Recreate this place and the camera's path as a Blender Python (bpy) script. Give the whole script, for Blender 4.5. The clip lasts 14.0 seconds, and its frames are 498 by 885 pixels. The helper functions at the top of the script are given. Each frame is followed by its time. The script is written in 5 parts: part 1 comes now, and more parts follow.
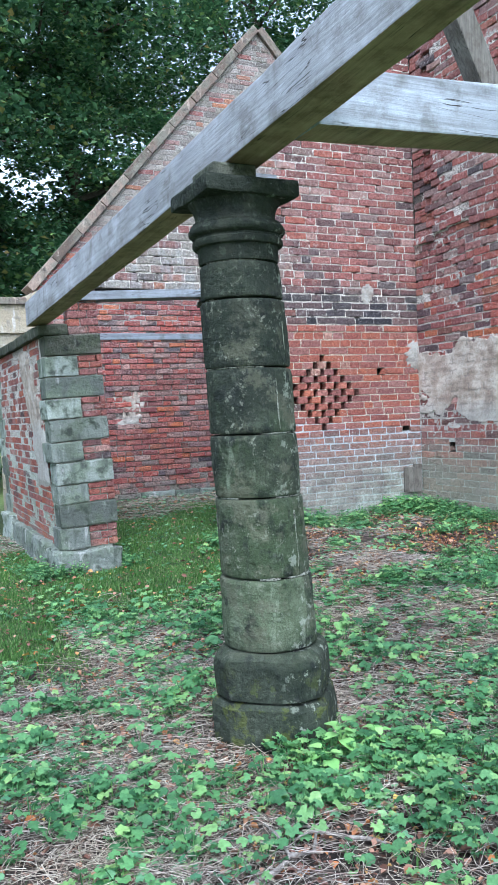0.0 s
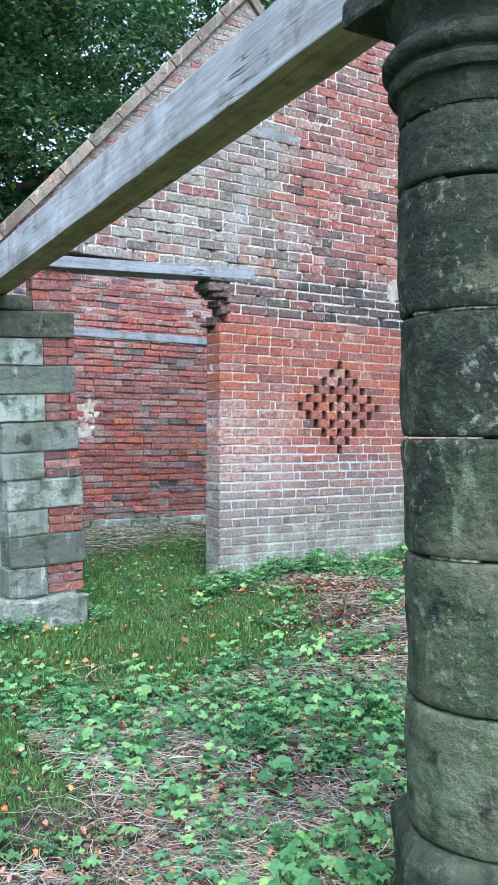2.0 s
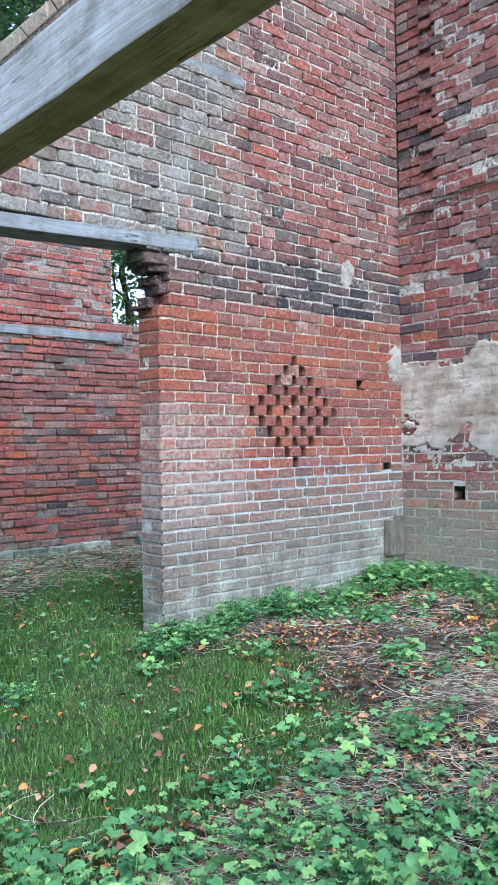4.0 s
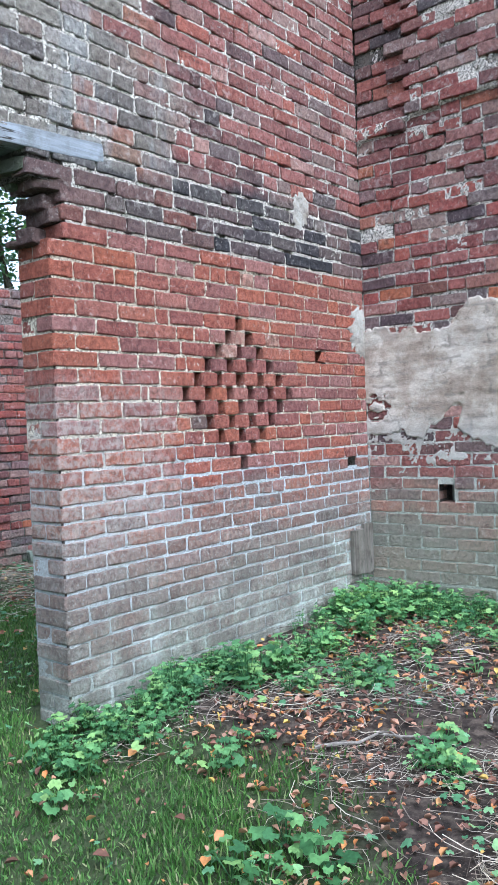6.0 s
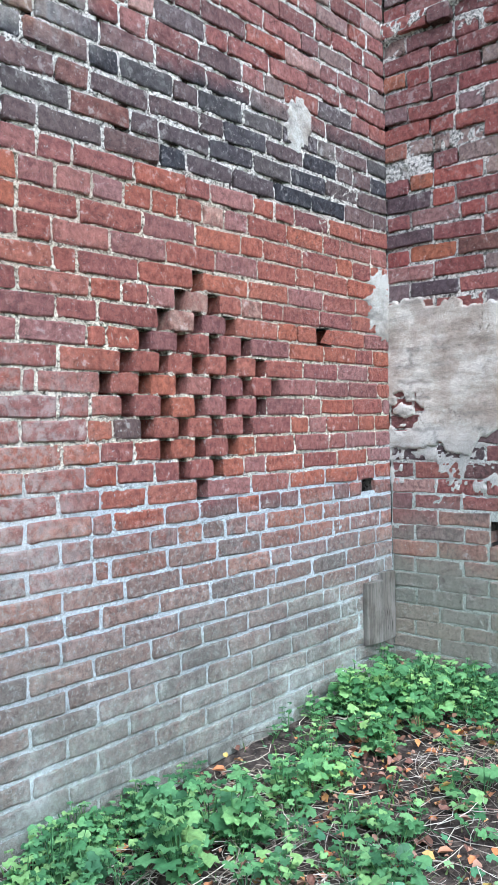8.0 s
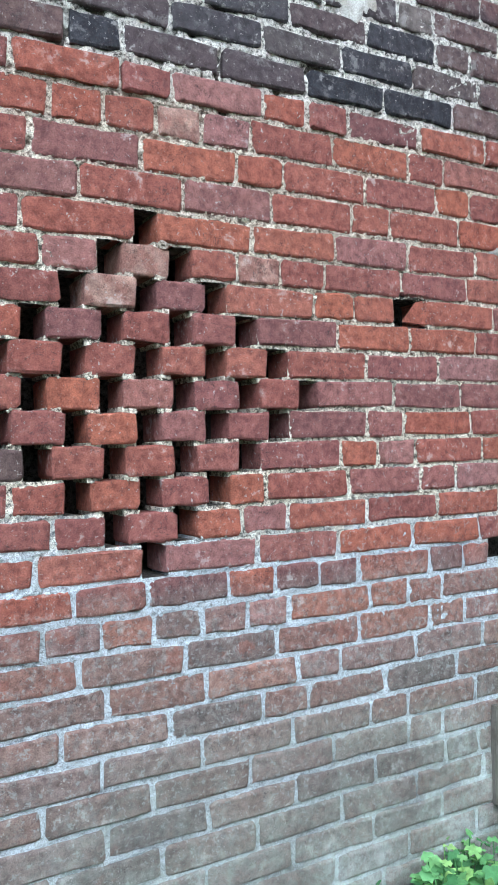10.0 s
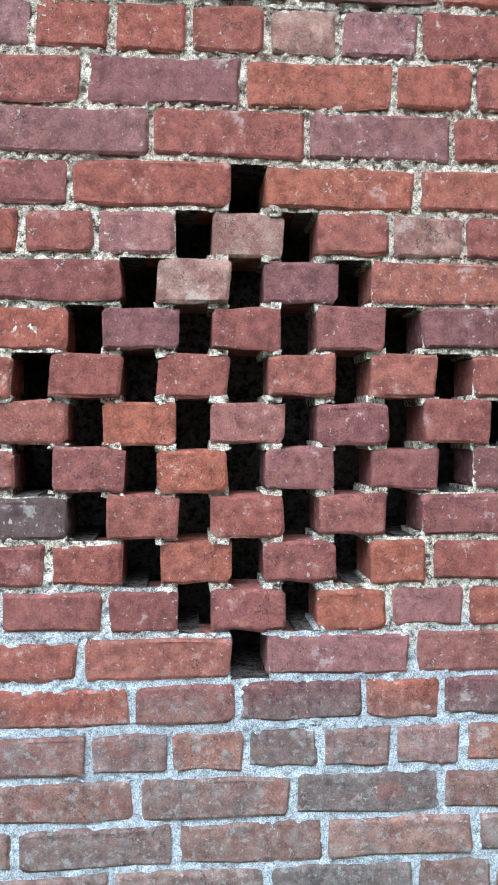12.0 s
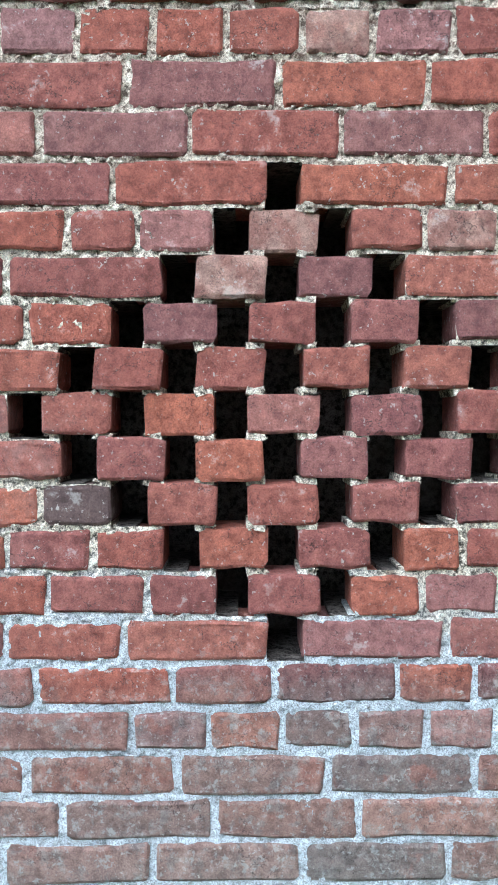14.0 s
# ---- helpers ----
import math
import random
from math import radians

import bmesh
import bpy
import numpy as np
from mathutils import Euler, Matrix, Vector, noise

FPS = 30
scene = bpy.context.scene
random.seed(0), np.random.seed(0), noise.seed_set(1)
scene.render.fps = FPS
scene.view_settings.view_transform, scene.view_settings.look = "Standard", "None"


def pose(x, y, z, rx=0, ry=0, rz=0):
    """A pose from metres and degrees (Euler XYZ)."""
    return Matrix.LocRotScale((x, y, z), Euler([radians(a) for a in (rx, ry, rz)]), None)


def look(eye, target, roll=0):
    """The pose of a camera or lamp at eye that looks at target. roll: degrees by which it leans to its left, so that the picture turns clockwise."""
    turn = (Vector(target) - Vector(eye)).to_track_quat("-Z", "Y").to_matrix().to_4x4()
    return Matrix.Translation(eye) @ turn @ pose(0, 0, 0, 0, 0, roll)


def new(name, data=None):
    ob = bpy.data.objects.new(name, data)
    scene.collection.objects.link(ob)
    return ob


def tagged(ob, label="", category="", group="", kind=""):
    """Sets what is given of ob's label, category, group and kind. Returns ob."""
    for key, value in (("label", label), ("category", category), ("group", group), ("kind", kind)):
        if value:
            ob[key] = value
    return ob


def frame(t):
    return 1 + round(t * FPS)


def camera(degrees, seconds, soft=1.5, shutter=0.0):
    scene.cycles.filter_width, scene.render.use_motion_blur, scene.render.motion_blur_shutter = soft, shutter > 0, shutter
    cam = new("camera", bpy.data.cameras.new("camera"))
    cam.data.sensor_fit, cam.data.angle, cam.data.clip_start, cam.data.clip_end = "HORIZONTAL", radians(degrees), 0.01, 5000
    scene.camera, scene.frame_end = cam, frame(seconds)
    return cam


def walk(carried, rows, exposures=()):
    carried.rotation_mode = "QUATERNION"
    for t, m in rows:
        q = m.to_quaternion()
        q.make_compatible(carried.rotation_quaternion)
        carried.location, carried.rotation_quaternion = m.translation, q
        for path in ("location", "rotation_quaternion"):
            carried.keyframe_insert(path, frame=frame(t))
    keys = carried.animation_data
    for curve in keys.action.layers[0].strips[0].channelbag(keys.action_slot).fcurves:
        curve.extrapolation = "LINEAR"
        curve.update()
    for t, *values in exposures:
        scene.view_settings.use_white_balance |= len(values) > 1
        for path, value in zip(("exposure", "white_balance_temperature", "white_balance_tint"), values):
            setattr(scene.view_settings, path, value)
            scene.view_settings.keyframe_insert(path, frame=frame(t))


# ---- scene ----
cam = camera(34.2, 14.0, 0.8)
PATH = [
    (0, (-4.541, -7.822, 1.223), (-3.704, -6.008, 1.148), -2.4),
    (0.5, (-4.542, -7.291, 1.163), (-3.72, -5.468, 1.133), -2.3),
    (1, (-4.576, -6.777, 1.146), (-3.738, -4.961, 1.136), -0.7),
    (1.5, (-4.567, -6.306, 1.139), (-3.627, -4.541, 1.133), -0.6),
    (2, (-4.504, -5.836, 1.121), (-3.466, -4.126, 1.11), 0.2),
    (2.2, (-4.486, -5.658, 1.129), (-3.418, -3.967, 1.124), 0.6),
    (4.3, (-4.291, -3.987, 1.162), (-2.888, -2.562, 1.154), -1.3),
    (4.5, (-4.209, -3.832, 1.159), (-2.776, -2.437, 1.142), -1.4),
    (5, (-3.949, -3.492, 1.196), (-2.472, -2.144, 1.17), -1.0),
    (5.5, (-3.699, -3.173, 1.203), (-2.193, -1.858, 1.171), -1.4),
    (6, (-3.42, -2.871, 1.245), (-1.88, -1.596, 1.193), -2.4),
    (6.5, (-3.058, -2.673, 1.229), (-1.476, -1.451, 1.177), -1.3),
    (7, (-2.739, -2.535, 1.25), (-1.108, -1.378, 1.197), -0.1),
    (7.5, (-2.375, -2.302, 1.259), (-0.735, -1.159, 1.226), -0.6),
    (8, (-2.112, -2.086, 1.258), (-0.609, -0.767, 1.211), -1.3),
    (8.2, (-1.991, -2.031, 1.231), (-0.585, -0.61, 1.181), -0.0),
    (10.3, (-0.546, -1.688, 1.312), (0.321, 0.115, 1.291), -1.7),
    (10.5, (-0.449, -1.671, 1.329), (0.311, 0.178, 1.258), -1.3),
    (11, (-0.271, -1.516, 1.327), (0.324, 0.391, 1.226), -0.7),
    (11.5, (-0.181, -1.347, 1.375), (0.217, 0.612, 1.314), -1.1),
    (12, (-0.103, -1.311, 1.39), (0.056, 0.682, 1.357), -0.2),
    (12.5, (-0.064, -1.32, 1.388), (0.007, 0.679, 1.361), -0.3),
    (13, (-0.055, -1.33, 1.39), (-0.016, 0.67, 1.351), -0.5),
    (13.5, (-0.063, -1.359, 1.389), (-0.019, 0.64, 1.337), -0.4),
    (14, (-0.067, -1.356, 1.388), (-0.054, 0.643, 1.335), -0.3),
]
walk(cam, [(t, look(eye, target, roll)) for t, eye, target, roll in PATH], [(0.0, 1.62, 5460, 8), (1.8, 1.86, 5500, 7), (4.5, 1.7, 5490, 6), (6.5, 1.77, 5450, 8), (8.2, 1.89, 5430, 6), (11.0, 1.88, 5420, 4), (11.8, 2.02, 5420, 4)])

# ---- world and sun ----
world = bpy.data.worlds.new("sky")
scene.world = world
world.use_nodes = True
wn = world.node_tree.nodes
sky = wn.new("ShaderNodeTexSky")
sky.sky_type = "NISHITA"
sky.sun_disc = False
sky.sun_elevation = radians(52)
sky.sun_rotation = radians(200)
sky.air_density, sky.dust_density, sky.ozone_density = 1.0, 2.0, 1.0
background = wn["Background"]
background.inputs["Strength"].default_value = 0.15
veil = wn.new("ShaderNodeHueSaturation")
veil.inputs["Saturation"].default_value = 0.5
world.node_tree.links.new(sky.outputs["Color"], veil.inputs["Color"])
world.node_tree.links.new(veil.outputs["Color"], background.inputs["Color"])
sun_data = bpy.data.lights.new("sun", "SUN")
sun_data.energy, sun_data.angle, sun_data.color = 1.25, radians(60), (1.0, 0.98, 0.96)
sun = new("sun", sun_data)
sun.matrix_world = look((-3.5, -8, 11), (0, 0, 0))


# ---- materials ----
class Nodes:
    """A small builder of node materials."""

    def __init__(self, name):
        self.mat = bpy.data.materials.new(name)
        self.mat.use_nodes = True
        self.tree = self.mat.node_tree
        self.bsdf = self.tree.nodes["Principled BSDF"]
        geo = self.add("ShaderNodeNewGeometry")
        self.pos, self.island = geo.outputs["Position"], geo.outputs["Random Per Island"]
        self.normal = geo.outputs["Normal"]
        self.object_random = self.add("ShaderNodeObjectInfo").outputs["Random"]
        xyz = self.add("ShaderNodeSeparateXYZ")
        self.link(self.pos, xyz.inputs[0])
        self.x, self.y, self.z = xyz.outputs
        self.gen = self.add("ShaderNodeTexCoord").outputs["Object"]

    def add(self, kind):
        return self.tree.nodes.new(kind)

    def link(self, a, b):
        self.tree.links.new(a, b)

    def put(self, value, socket):
        if hasattr(value, "is_output"):
            self.link(value, socket)
        else:
            socket.default_value = value

    def noise(self, scale, detail=4.0, rough=0.6, vector=None, out="Fac"):
        n = self.add("ShaderNodeTexNoise")
        n.inputs["Scale"].default_value, n.inputs["Detail"].default_value, n.inputs["Roughness"].default_value = scale, detail, rough
        self.link(vector or self.pos, n.inputs["Vector"])
        return n.outputs[out]

    def math(self, op, a, b=0.0, c=0.0):
        n = self.add("ShaderNodeMath")
        n.operation = op
        for v, s in zip((a, b, c), n.inputs):
            self.put(v, s)
        return n.outputs[0]

    def span(self, v, lo, hi, a=0.0, b=1.0):
        n = self.add("ShaderNodeMapRange")
        n.interpolation_type = "SMOOTHSTEP"
        for value, s in zip((v, lo, hi, a, b), n.inputs):
            self.put(value, s)
        return n.outputs[0]

    def ramp(self, fac, stops, constant=False):
        n = self.add("ShaderNodeValToRGB")
        n.color_ramp.interpolation = "CONSTANT" if constant else "LINEAR"
        while len(n.color_ramp.elements) < len(stops):
            n.color_ramp.elements.new(0.5)
        for e, (p, c) in zip(n.color_ramp.elements, stops):
            e.position, e.color = p, (*c, 1)
        self.link(fac, n.inputs[0])
        return n.outputs[0]

    def mix(self, fac, a, b, mode="MIX"):
        n = self.add("ShaderNodeMix")
        n.data_type, n.blend_type = "RGBA", mode
        self.put(fac, n.inputs["Factor"])
        for v, s in ((a, n.inputs[6]), (b, n.inputs[7])):
            self.put((*v, 1) if isinstance(v, tuple) else v, s)
        return n.outputs[2]

    def tone(self, colour, amount):
        """Multiplies a colour by a value."""
        n = self.add("ShaderNodeMix")
        n.data_type, n.blend_type = "RGBA", "MULTIPLY"
        n.inputs["Factor"].default_value = 1.0
        self.link(colour, n.inputs[6])
        self.link(amount, n.inputs[7])
        return n.outputs[2]

    def done(self, colour, rough=0.9, bumps=(), spec=0.3):
        self.put((*colour, 1) if isinstance(colour, tuple) else colour, self.bsdf.inputs["Base Color"])
        self.put(rough, self.bsdf.inputs["Roughness"])
        self.bsdf.inputs["Specular IOR Level"].default_value = spec
        before = None
        for height, strength, distance in bumps:
            b = self.add("ShaderNodeBump")
            b.inputs["Strength"].default_value, b.inputs["Distance"].default_value = strength, distance
            self.link(height, b.inputs["Height"])
            if before:
                self.link(before, b.inputs["Normal"])
            before = b.outputs[0]
        if before:
            self.link(before, self.bsdf.inputs["Normal"])
        return self.mat


RED = [(0.0, (0.29, 0.11, 0.10)), (0.15, (0.42, 0.135, 0.092)), (0.3, (0.31, 0.125, 0.118)), (0.42, (0.46, 0.155, 0.098)), (0.55, (0.34, 0.125, 0.108)), (0.66, (0.38, 0.195, 0.185)), (0.78, (0.44, 0.145, 0.09)), (0.9, (0.35, 0.155, 0.14)), (1.0, (0.22, 0.095, 0.095))]
BROWN = [(0.0, (0.31, 0.18, 0.155)), (0.2, (0.42, 0.20, 0.15)), (0.4, (0.23, 0.175, 0.16)), (0.55, (0.46, 0.245, 0.19)), (0.7, (0.28, 0.19, 0.175)), (0.85, (0.41, 0.245, 0.22)), (1.0, (0.18, 0.15, 0.14))]
DARK = [(0.0, (0.05, 0.05, 0.06)), (0.25, (0.075, 0.07, 0.08)), (0.35, (0.20, 0.13, 0.125)), (0.5, (0.085, 0.08, 0.09)), (0.62, (0.25, 0.15, 0.14)), (0.72, (0.13, 0.11, 0.11)), (0.78, (0.34, 0.13, 0.10)), (0.84, (0.09, 0.085, 0.09)), (1.0, (0.24, 0.20, 0.185))]
MIXED = [(0.0, (0.316, 0.117, 0.105)), (0.15, (0.398, 0.181, 0.164)), (0.3, (0.234, 0.105, 0.0994)), (0.45, (0.433, 0.152, 0.117)), (0.55, (0.105, 0.0936, 0.0994)), (0.65, (0.351, 0.135, 0.123)), (0.78, (0.269, 0.205, 0.187)), (0.88, (0.491, 0.292, 0.257)), (0.94, (0.14, 0.117, 0.123)), (1.0, (0.386, 0.152, 0.14))]
PALE = [(0.0, (0.38, 0.345, 0.31)), (0.18, (0.27, 0.245, 0.215)), (0.32, (0.33, 0.22, 0.20)), (0.42, (0.42, 0.18, 0.10)), (0.47, (0.26, 0.245, 0.225)), (0.58, (0.32, 0.125, 0.115)), (0.66, (0.40, 0.38, 0.35)), (0.78, (0.29, 0.26, 0.225)), (0.9, (0.17, 0.15, 0.145)), (1.0, (0.34, 0.30, 0.27))]
CRIMSON = [(0.0, (0.36, 0.105, 0.095)), (0.2, (0.44, 0.125, 0.095)), (0.33, (0.24, 0.09, 0.09)), (0.45, (0.40, 0.15, 0.135)), (0.55, (0.08, 0.075, 0.09)), (0.63, (0.52, 0.17, 0.085)), (0.73, (0.30, 0.18, 0.18)), (0.82, (0.11, 0.10, 0.115)), (0.9, (0.42, 0.29, 0.25)), (1.0, (0.38, 0.12, 0.115))]


def wall_film(n, colour, strength):
    """A pale film of salts and algae that blurs brick and joint alike on the damp foot of the wall."""
    foot = n.math("ADD", n.z, n.math("ADD", n.math("MULTIPLY", n.math("SUBTRACT", n.noise(3.1, 5, 0.65), 0.5), 0.9), n.math("MULTIPLY", n.x, -0.08)))
    coat = n.ramp(n.noise(3.6, 7, 0.72), [(0.36, (0.16, 0.16, 0.145)), (0.45, (0.28, 0.30, 0.265)), (0.53, (0.42, 0.47, 0.41)), (0.61, (0.62, 0.70, 0.655))])
    patchy = n.span(n.noise(48, 5, 0.7), 0.38, 0.62, 0.55, 1.0)
    reach = n.math("ADD", n.x, n.math("MULTIPLY", n.math("SUBTRACT", n.noise(2.0, 4, 0.6), 0.5), 1.2))
    rise = n.math("ADD", n.z, n.math("MULTIPLY", n.math("SUBTRACT", n.noise(5.0, 5, 0.65), 0.5), 0.5))
    side = n.math("MULTIPLY", n.span(reach, -0.35, -0.95), n.math("MULTIPLY", n.span(n.z, 0.35, 0.9), n.span(rise, 1.58, 1.30)))
    bloom = n.math("MULTIPLY", side, n.span(n.noise(26, 7, 0.75), 0.42, 0.58, 0.10, 0.62))
    colour = n.mix(bloom, colour, (0.60, 0.56, 0.525))
    specks = n.math("MULTIPLY", n.span(n.noise(70, 5, 0.7), 0.57, 0.62), n.span(foot, 1.15, 0.75))
    colour = n.mix(n.math("MULTIPLY", specks, 0.55), colour, (0.50, 0.52, 0.50))
    return n.mix(n.math("MULTIPLY", n.math("MULTIPLY", n.span(foot, 0.70, 0.10), patchy), strength), colour, coat)


def brick_material(name, zones, island, algae=(0.45, -0.1), slime=0.75, film=False):
    """zones(n, rnd) gives the colour of a brick; the rest is grain, pitting, lime and algae."""
    n = Nodes(name)
    rnd = n.island if island else n.object_random
    colour = zones(n, rnd)
    fine, mid, big, speck = n.noise(330, 5, 0.75), n.noise(42, 6, 0.7), n.noise(7, 3), n.noise(800, 2)
    high = n.span(n.z, 2.05, 2.3)
    grit = n.ramp(fine, [(0.36, (0.74, 0.70, 0.70)), (0.5, (1.02, 1.02, 1.02)), (0.63, (1.24, 1.25, 1.24))])
    colour = n.tone(colour, n.mix(n.math("MULTIPLY", high, 0.65), grit, (1.0, 1.0, 1.0)))
    colour = n.tone(colour, n.ramp(mid, [(0.37, (0.66, 0.65, 0.67)), (0.5, (1.0, 1.0, 1.0)), (0.63, (1.28, 1.29, 1.27))]))
    crack = n.math("ABSOLUTE", n.math("SUBTRACT", n.noise(17, 5, 0.65), 0.5))
    crack = n.math("MULTIPLY", n.span(crack, 0.009, 0.002), n.span(n.noise(9, 2), 0.50, 0.58))
    colour = n.mix(n.math("MULTIPLY", crack, 0.75), colour, (0.05, 0.035, 0.035))
    colour = n.mix(n.math("MULTIPLY", n.span(speck, 0.60, 0.66), 0.35), colour, (0.08, 0.055, 0.05))
    lime = n.math("MULTIPLY", n.span(n.noise(21, 6, 0.7), 0.57, 0.66), n.span(big, 0.45, 0.60))
    smear = n.math("MULTIPLY", n.span(n.noise(24, 7, 0.75), 0.53, 0.61), high)
    smear = n.math("MULTIPLY", smear, n.span(n.noise(2.6, 4), 0.40, 0.58, 0.04, 0.30))
    colour = n.mix(n.math("MAXIMUM", n.math("MULTIPLY", lime, 0.5), smear), colour, (0.68, 0.65, 0.62))
    pits = n.span(n.noise(110, 4, 0.65), 0.63, 0.67)
    colour = n.mix(n.math("MULTIPLY", pits, n.span(big, 0.4, 0.6, 0.25, 0.85)), colour, (0.62, 0.58, 0.54))
    wet = n.math("ADD", n.z, n.math("MULTIPLY", n.math("SUBTRACT", big, 0.5), 0.7))
    green = n.math("MULTIPLY", n.span(wet, algae[0], algae[1]), n.span(mid, 0.2, 0.55, 0.55, 1.0))
    colour = n.mix(n.math("MULTIPLY", green, slime), colour, (0.31, 0.35, 0.285))
    if film:
        colour = wall_film(n, colour, 0.74)
    relief = n.math("SUBTRACT", mid, n.math("MULTIPLY", crack, 0.5))
    holes = n.span(n.noise(160, 4, 0.7), 0.58, 0.66)
    colour = n.mix(n.math("MULTIPLY", holes, 0.35), colour, (0.10, 0.055, 0.05))
    return n.done(colour, 0.93, [(big, 0.3, 0.02), (relief, 1.0, 0.018), (n.math("MULTIPLY", holes, -1.0), 0.8, 0.004), (fine, 1.0, 0.009)], 0.2)


def mortar_material(name, tint, algae=(0.45, -0.1), dirt=0.5, low=None, film=False):
    n = Nodes(name)
    fine, mid, big = n.noise(380, 5, 0.75), n.noise(75, 6, 0.75), n.noise(5, 3)
    colour = n.ramp(mid, [(0.41, tuple(c * 0.12 for c in tint)), (0.47, tuple(c * 0.62 for c in tint)), (0.53, tint), (0.64, tuple(min(0.9, c * 1.3) for c in tint))])
    if low:
        wash = n.ramp(mid, [(0.36, tuple(c * 0.5 for c in low)), (0.47, low), (0.64, tuple(min(0.85, c * 1.25) for c in low))])
        colour = n.mix(n.span(n.math("ADD", n.z, n.math("MULTIPLY", n.math("SUBTRACT", big, 0.5), 0.6)), 1.2, 0.95), colour, wash)
    colour = n.tone(colour, n.ramp(fine, [(0.40, (0.45, 0.44, 0.43)), (0.5, (1.0, 1.0, 1.0)), (0.60, (1.35, 1.35, 1.35))]))
    colour = n.mix(n.math("MULTIPLY", n.span(n.noise(160, 3, 0.6), 0.58, 0.68), 0.6), colour, (0.20, 0.17, 0.14))
    colour = n.mix(n.math("MULTIPLY", n.span(big, 0.5, 0.7), dirt), colour, (0.14, 0.12, 0.10))
    wet = n.math("ADD", n.z, n.math("MULTIPLY", n.math("SUBTRACT", big, 0.5), 0.7))
    colour = n.mix(n.math("MULTIPLY", n.span(wet, algae[0], algae[1]), 0.4), colour, (0.25, 0.29, 0.21))
    if film:
        rub = n.math("ADD", n.math("ADD", n.z, n.math("MULTIPLY", n.x, 0.16)), n.math("MULTIPLY", n.math("SUBTRACT", n.noise(2.4, 5, 0.65), 0.5), 1.1))
        rub = n.math("MULTIPLY", n.span(rub, 1.45, 1.85), n.span(n.z, 2.18, 2.13))
        rub = n.math("MULTIPLY", rub, n.span(n.noise(26, 5, 0.7), 0.40, 0.58, 1.0, 0.45))
        colour = n.mix(n.math("MULTIPLY", rub, 0.3), colour, (0.34, 0.17, 0.12))
        colour = n.mix(n.math("MULTIPLY", n.span(n.z, 2.05, 2.2), 0.55), colour, n.ramp(mid, [(0.40, (0.10, 0.09, 0.085)), (0.49, (0.52, 0.51, 0.50)), (0.6, (0.82, 0.81, 0.80))]))
        colour = wall_film(n, colour, 0.95)
    return n.done(colour, 0.97, [(mid, 1.0, 0.012), (fine, 0.8, 0.003)], 0.1)


def front_zones(n, rnd):
    edge = n.math("MULTIPLY", n.math("SUBTRACT", n.noise(2.2, 3), 0.5), 0.35)
    h = n.math("ADD", n.z, edge)
    veil = n.mix(n.math("MULTIPLY", n.span(n.noise(30, 6, 0.75), 0.50, 0.60), 0.55), n.ramp(rnd, BROWN), (0.34, 0.33, 0.31))
    veil = n.mix(n.math("MULTIPLY", n.span(n.noise(11, 5, 0.7), 0.56, 0.64), 0.6), veil, (0.36, 0.145, 0.11))
    veil = n.mix(n.math("MULTIPLY", n.span(h, 0.85, 0.5), 0.6), veil, n.ramp(rnd, [(0.0, (0.19, 0.17, 0.152)), (0.5, (0.30, 0.27, 0.245)), (1.0, (0.24, 0.20, 0.18))]))
    c = n.mix(n.span(h, 0.88, 1.02), veil, n.ramp(rnd, RED))
    c = n.mix(n.span(n.z, 2.154, 2.164), c, n.ramp(rnd, DARK))
    c = n.mix(n.span(h, 2.47, 2.66), c, n.ramp(rnd, MIXED))
    side = n.math("ADD", n.x, n.math("MULTIPLY", n.math("SUBTRACT", n.noise(1.4, 3), 0.5), 1.2))
    pale = n.math("MULTIPLY", n.span(side, -0.35, -0.75), n.span(n.z, 2.4, 2.5))
    c = n.mix(pale, c, n.ramp(rnd, PALE))
    run = n.add("ShaderNodeMapping")
    run.inputs["Scale"].default_value = (1.0, 1.0, 0.3)
    n.link(n.pos, run.inputs["Vector"])
    wash = n.math("MULTIPLY", pale, n.span(n.noise(3.4, 5, 0.65, run.outputs[0]), 0.50, 0.60))
    return n.mix(n.math("MULTIPLY", wash, 0.5), c, (0.40, 0.42, 0.43))


def right_zones(n, rnd):
    edge = n.math("MULTIPLY", n.math("SUBTRACT", n.noise(2.2, 3), 0.5), 0.3)
    h = n.math("ADD", n.z, edge)
    c = n.mix(n.span(h, 0.72, 0.9), n.ramp(rnd, BROWN), n.ramp(rnd, MIXED))
    c = n.mix(n.math("MULTIPLY", n.span(h, 1.6, 1.9), 0.9), c, n.ramp(rnd, CRIMSON))
    c = n.mix(n.math("MULTIPLY", n.span(h, 2.3, 2.7), 0.22), c, n.ramp(rnd, DARK))
    return n.mix(n.math("MULTIPLY", n.span(h, 2.9, 3.4), 0.5), c, n.ramp(rnd, MIXED))


def rear_zones(n, rnd):
    h = n.math("ADD", n.z, n.math("MULTIPLY", n.math("SUBTRACT", n.noise(1.3, 3), 0.5), 0.5))
    low = n.mix(n.span(n.noise(3.0, 4), 0.45, 0.6), n.ramp(rnd, CRIMSON), n.ramp(rnd, MIXED))
    return n.mix(n.span(h, 3.3, 4.3), low, n.ramp(rnd, PALE))


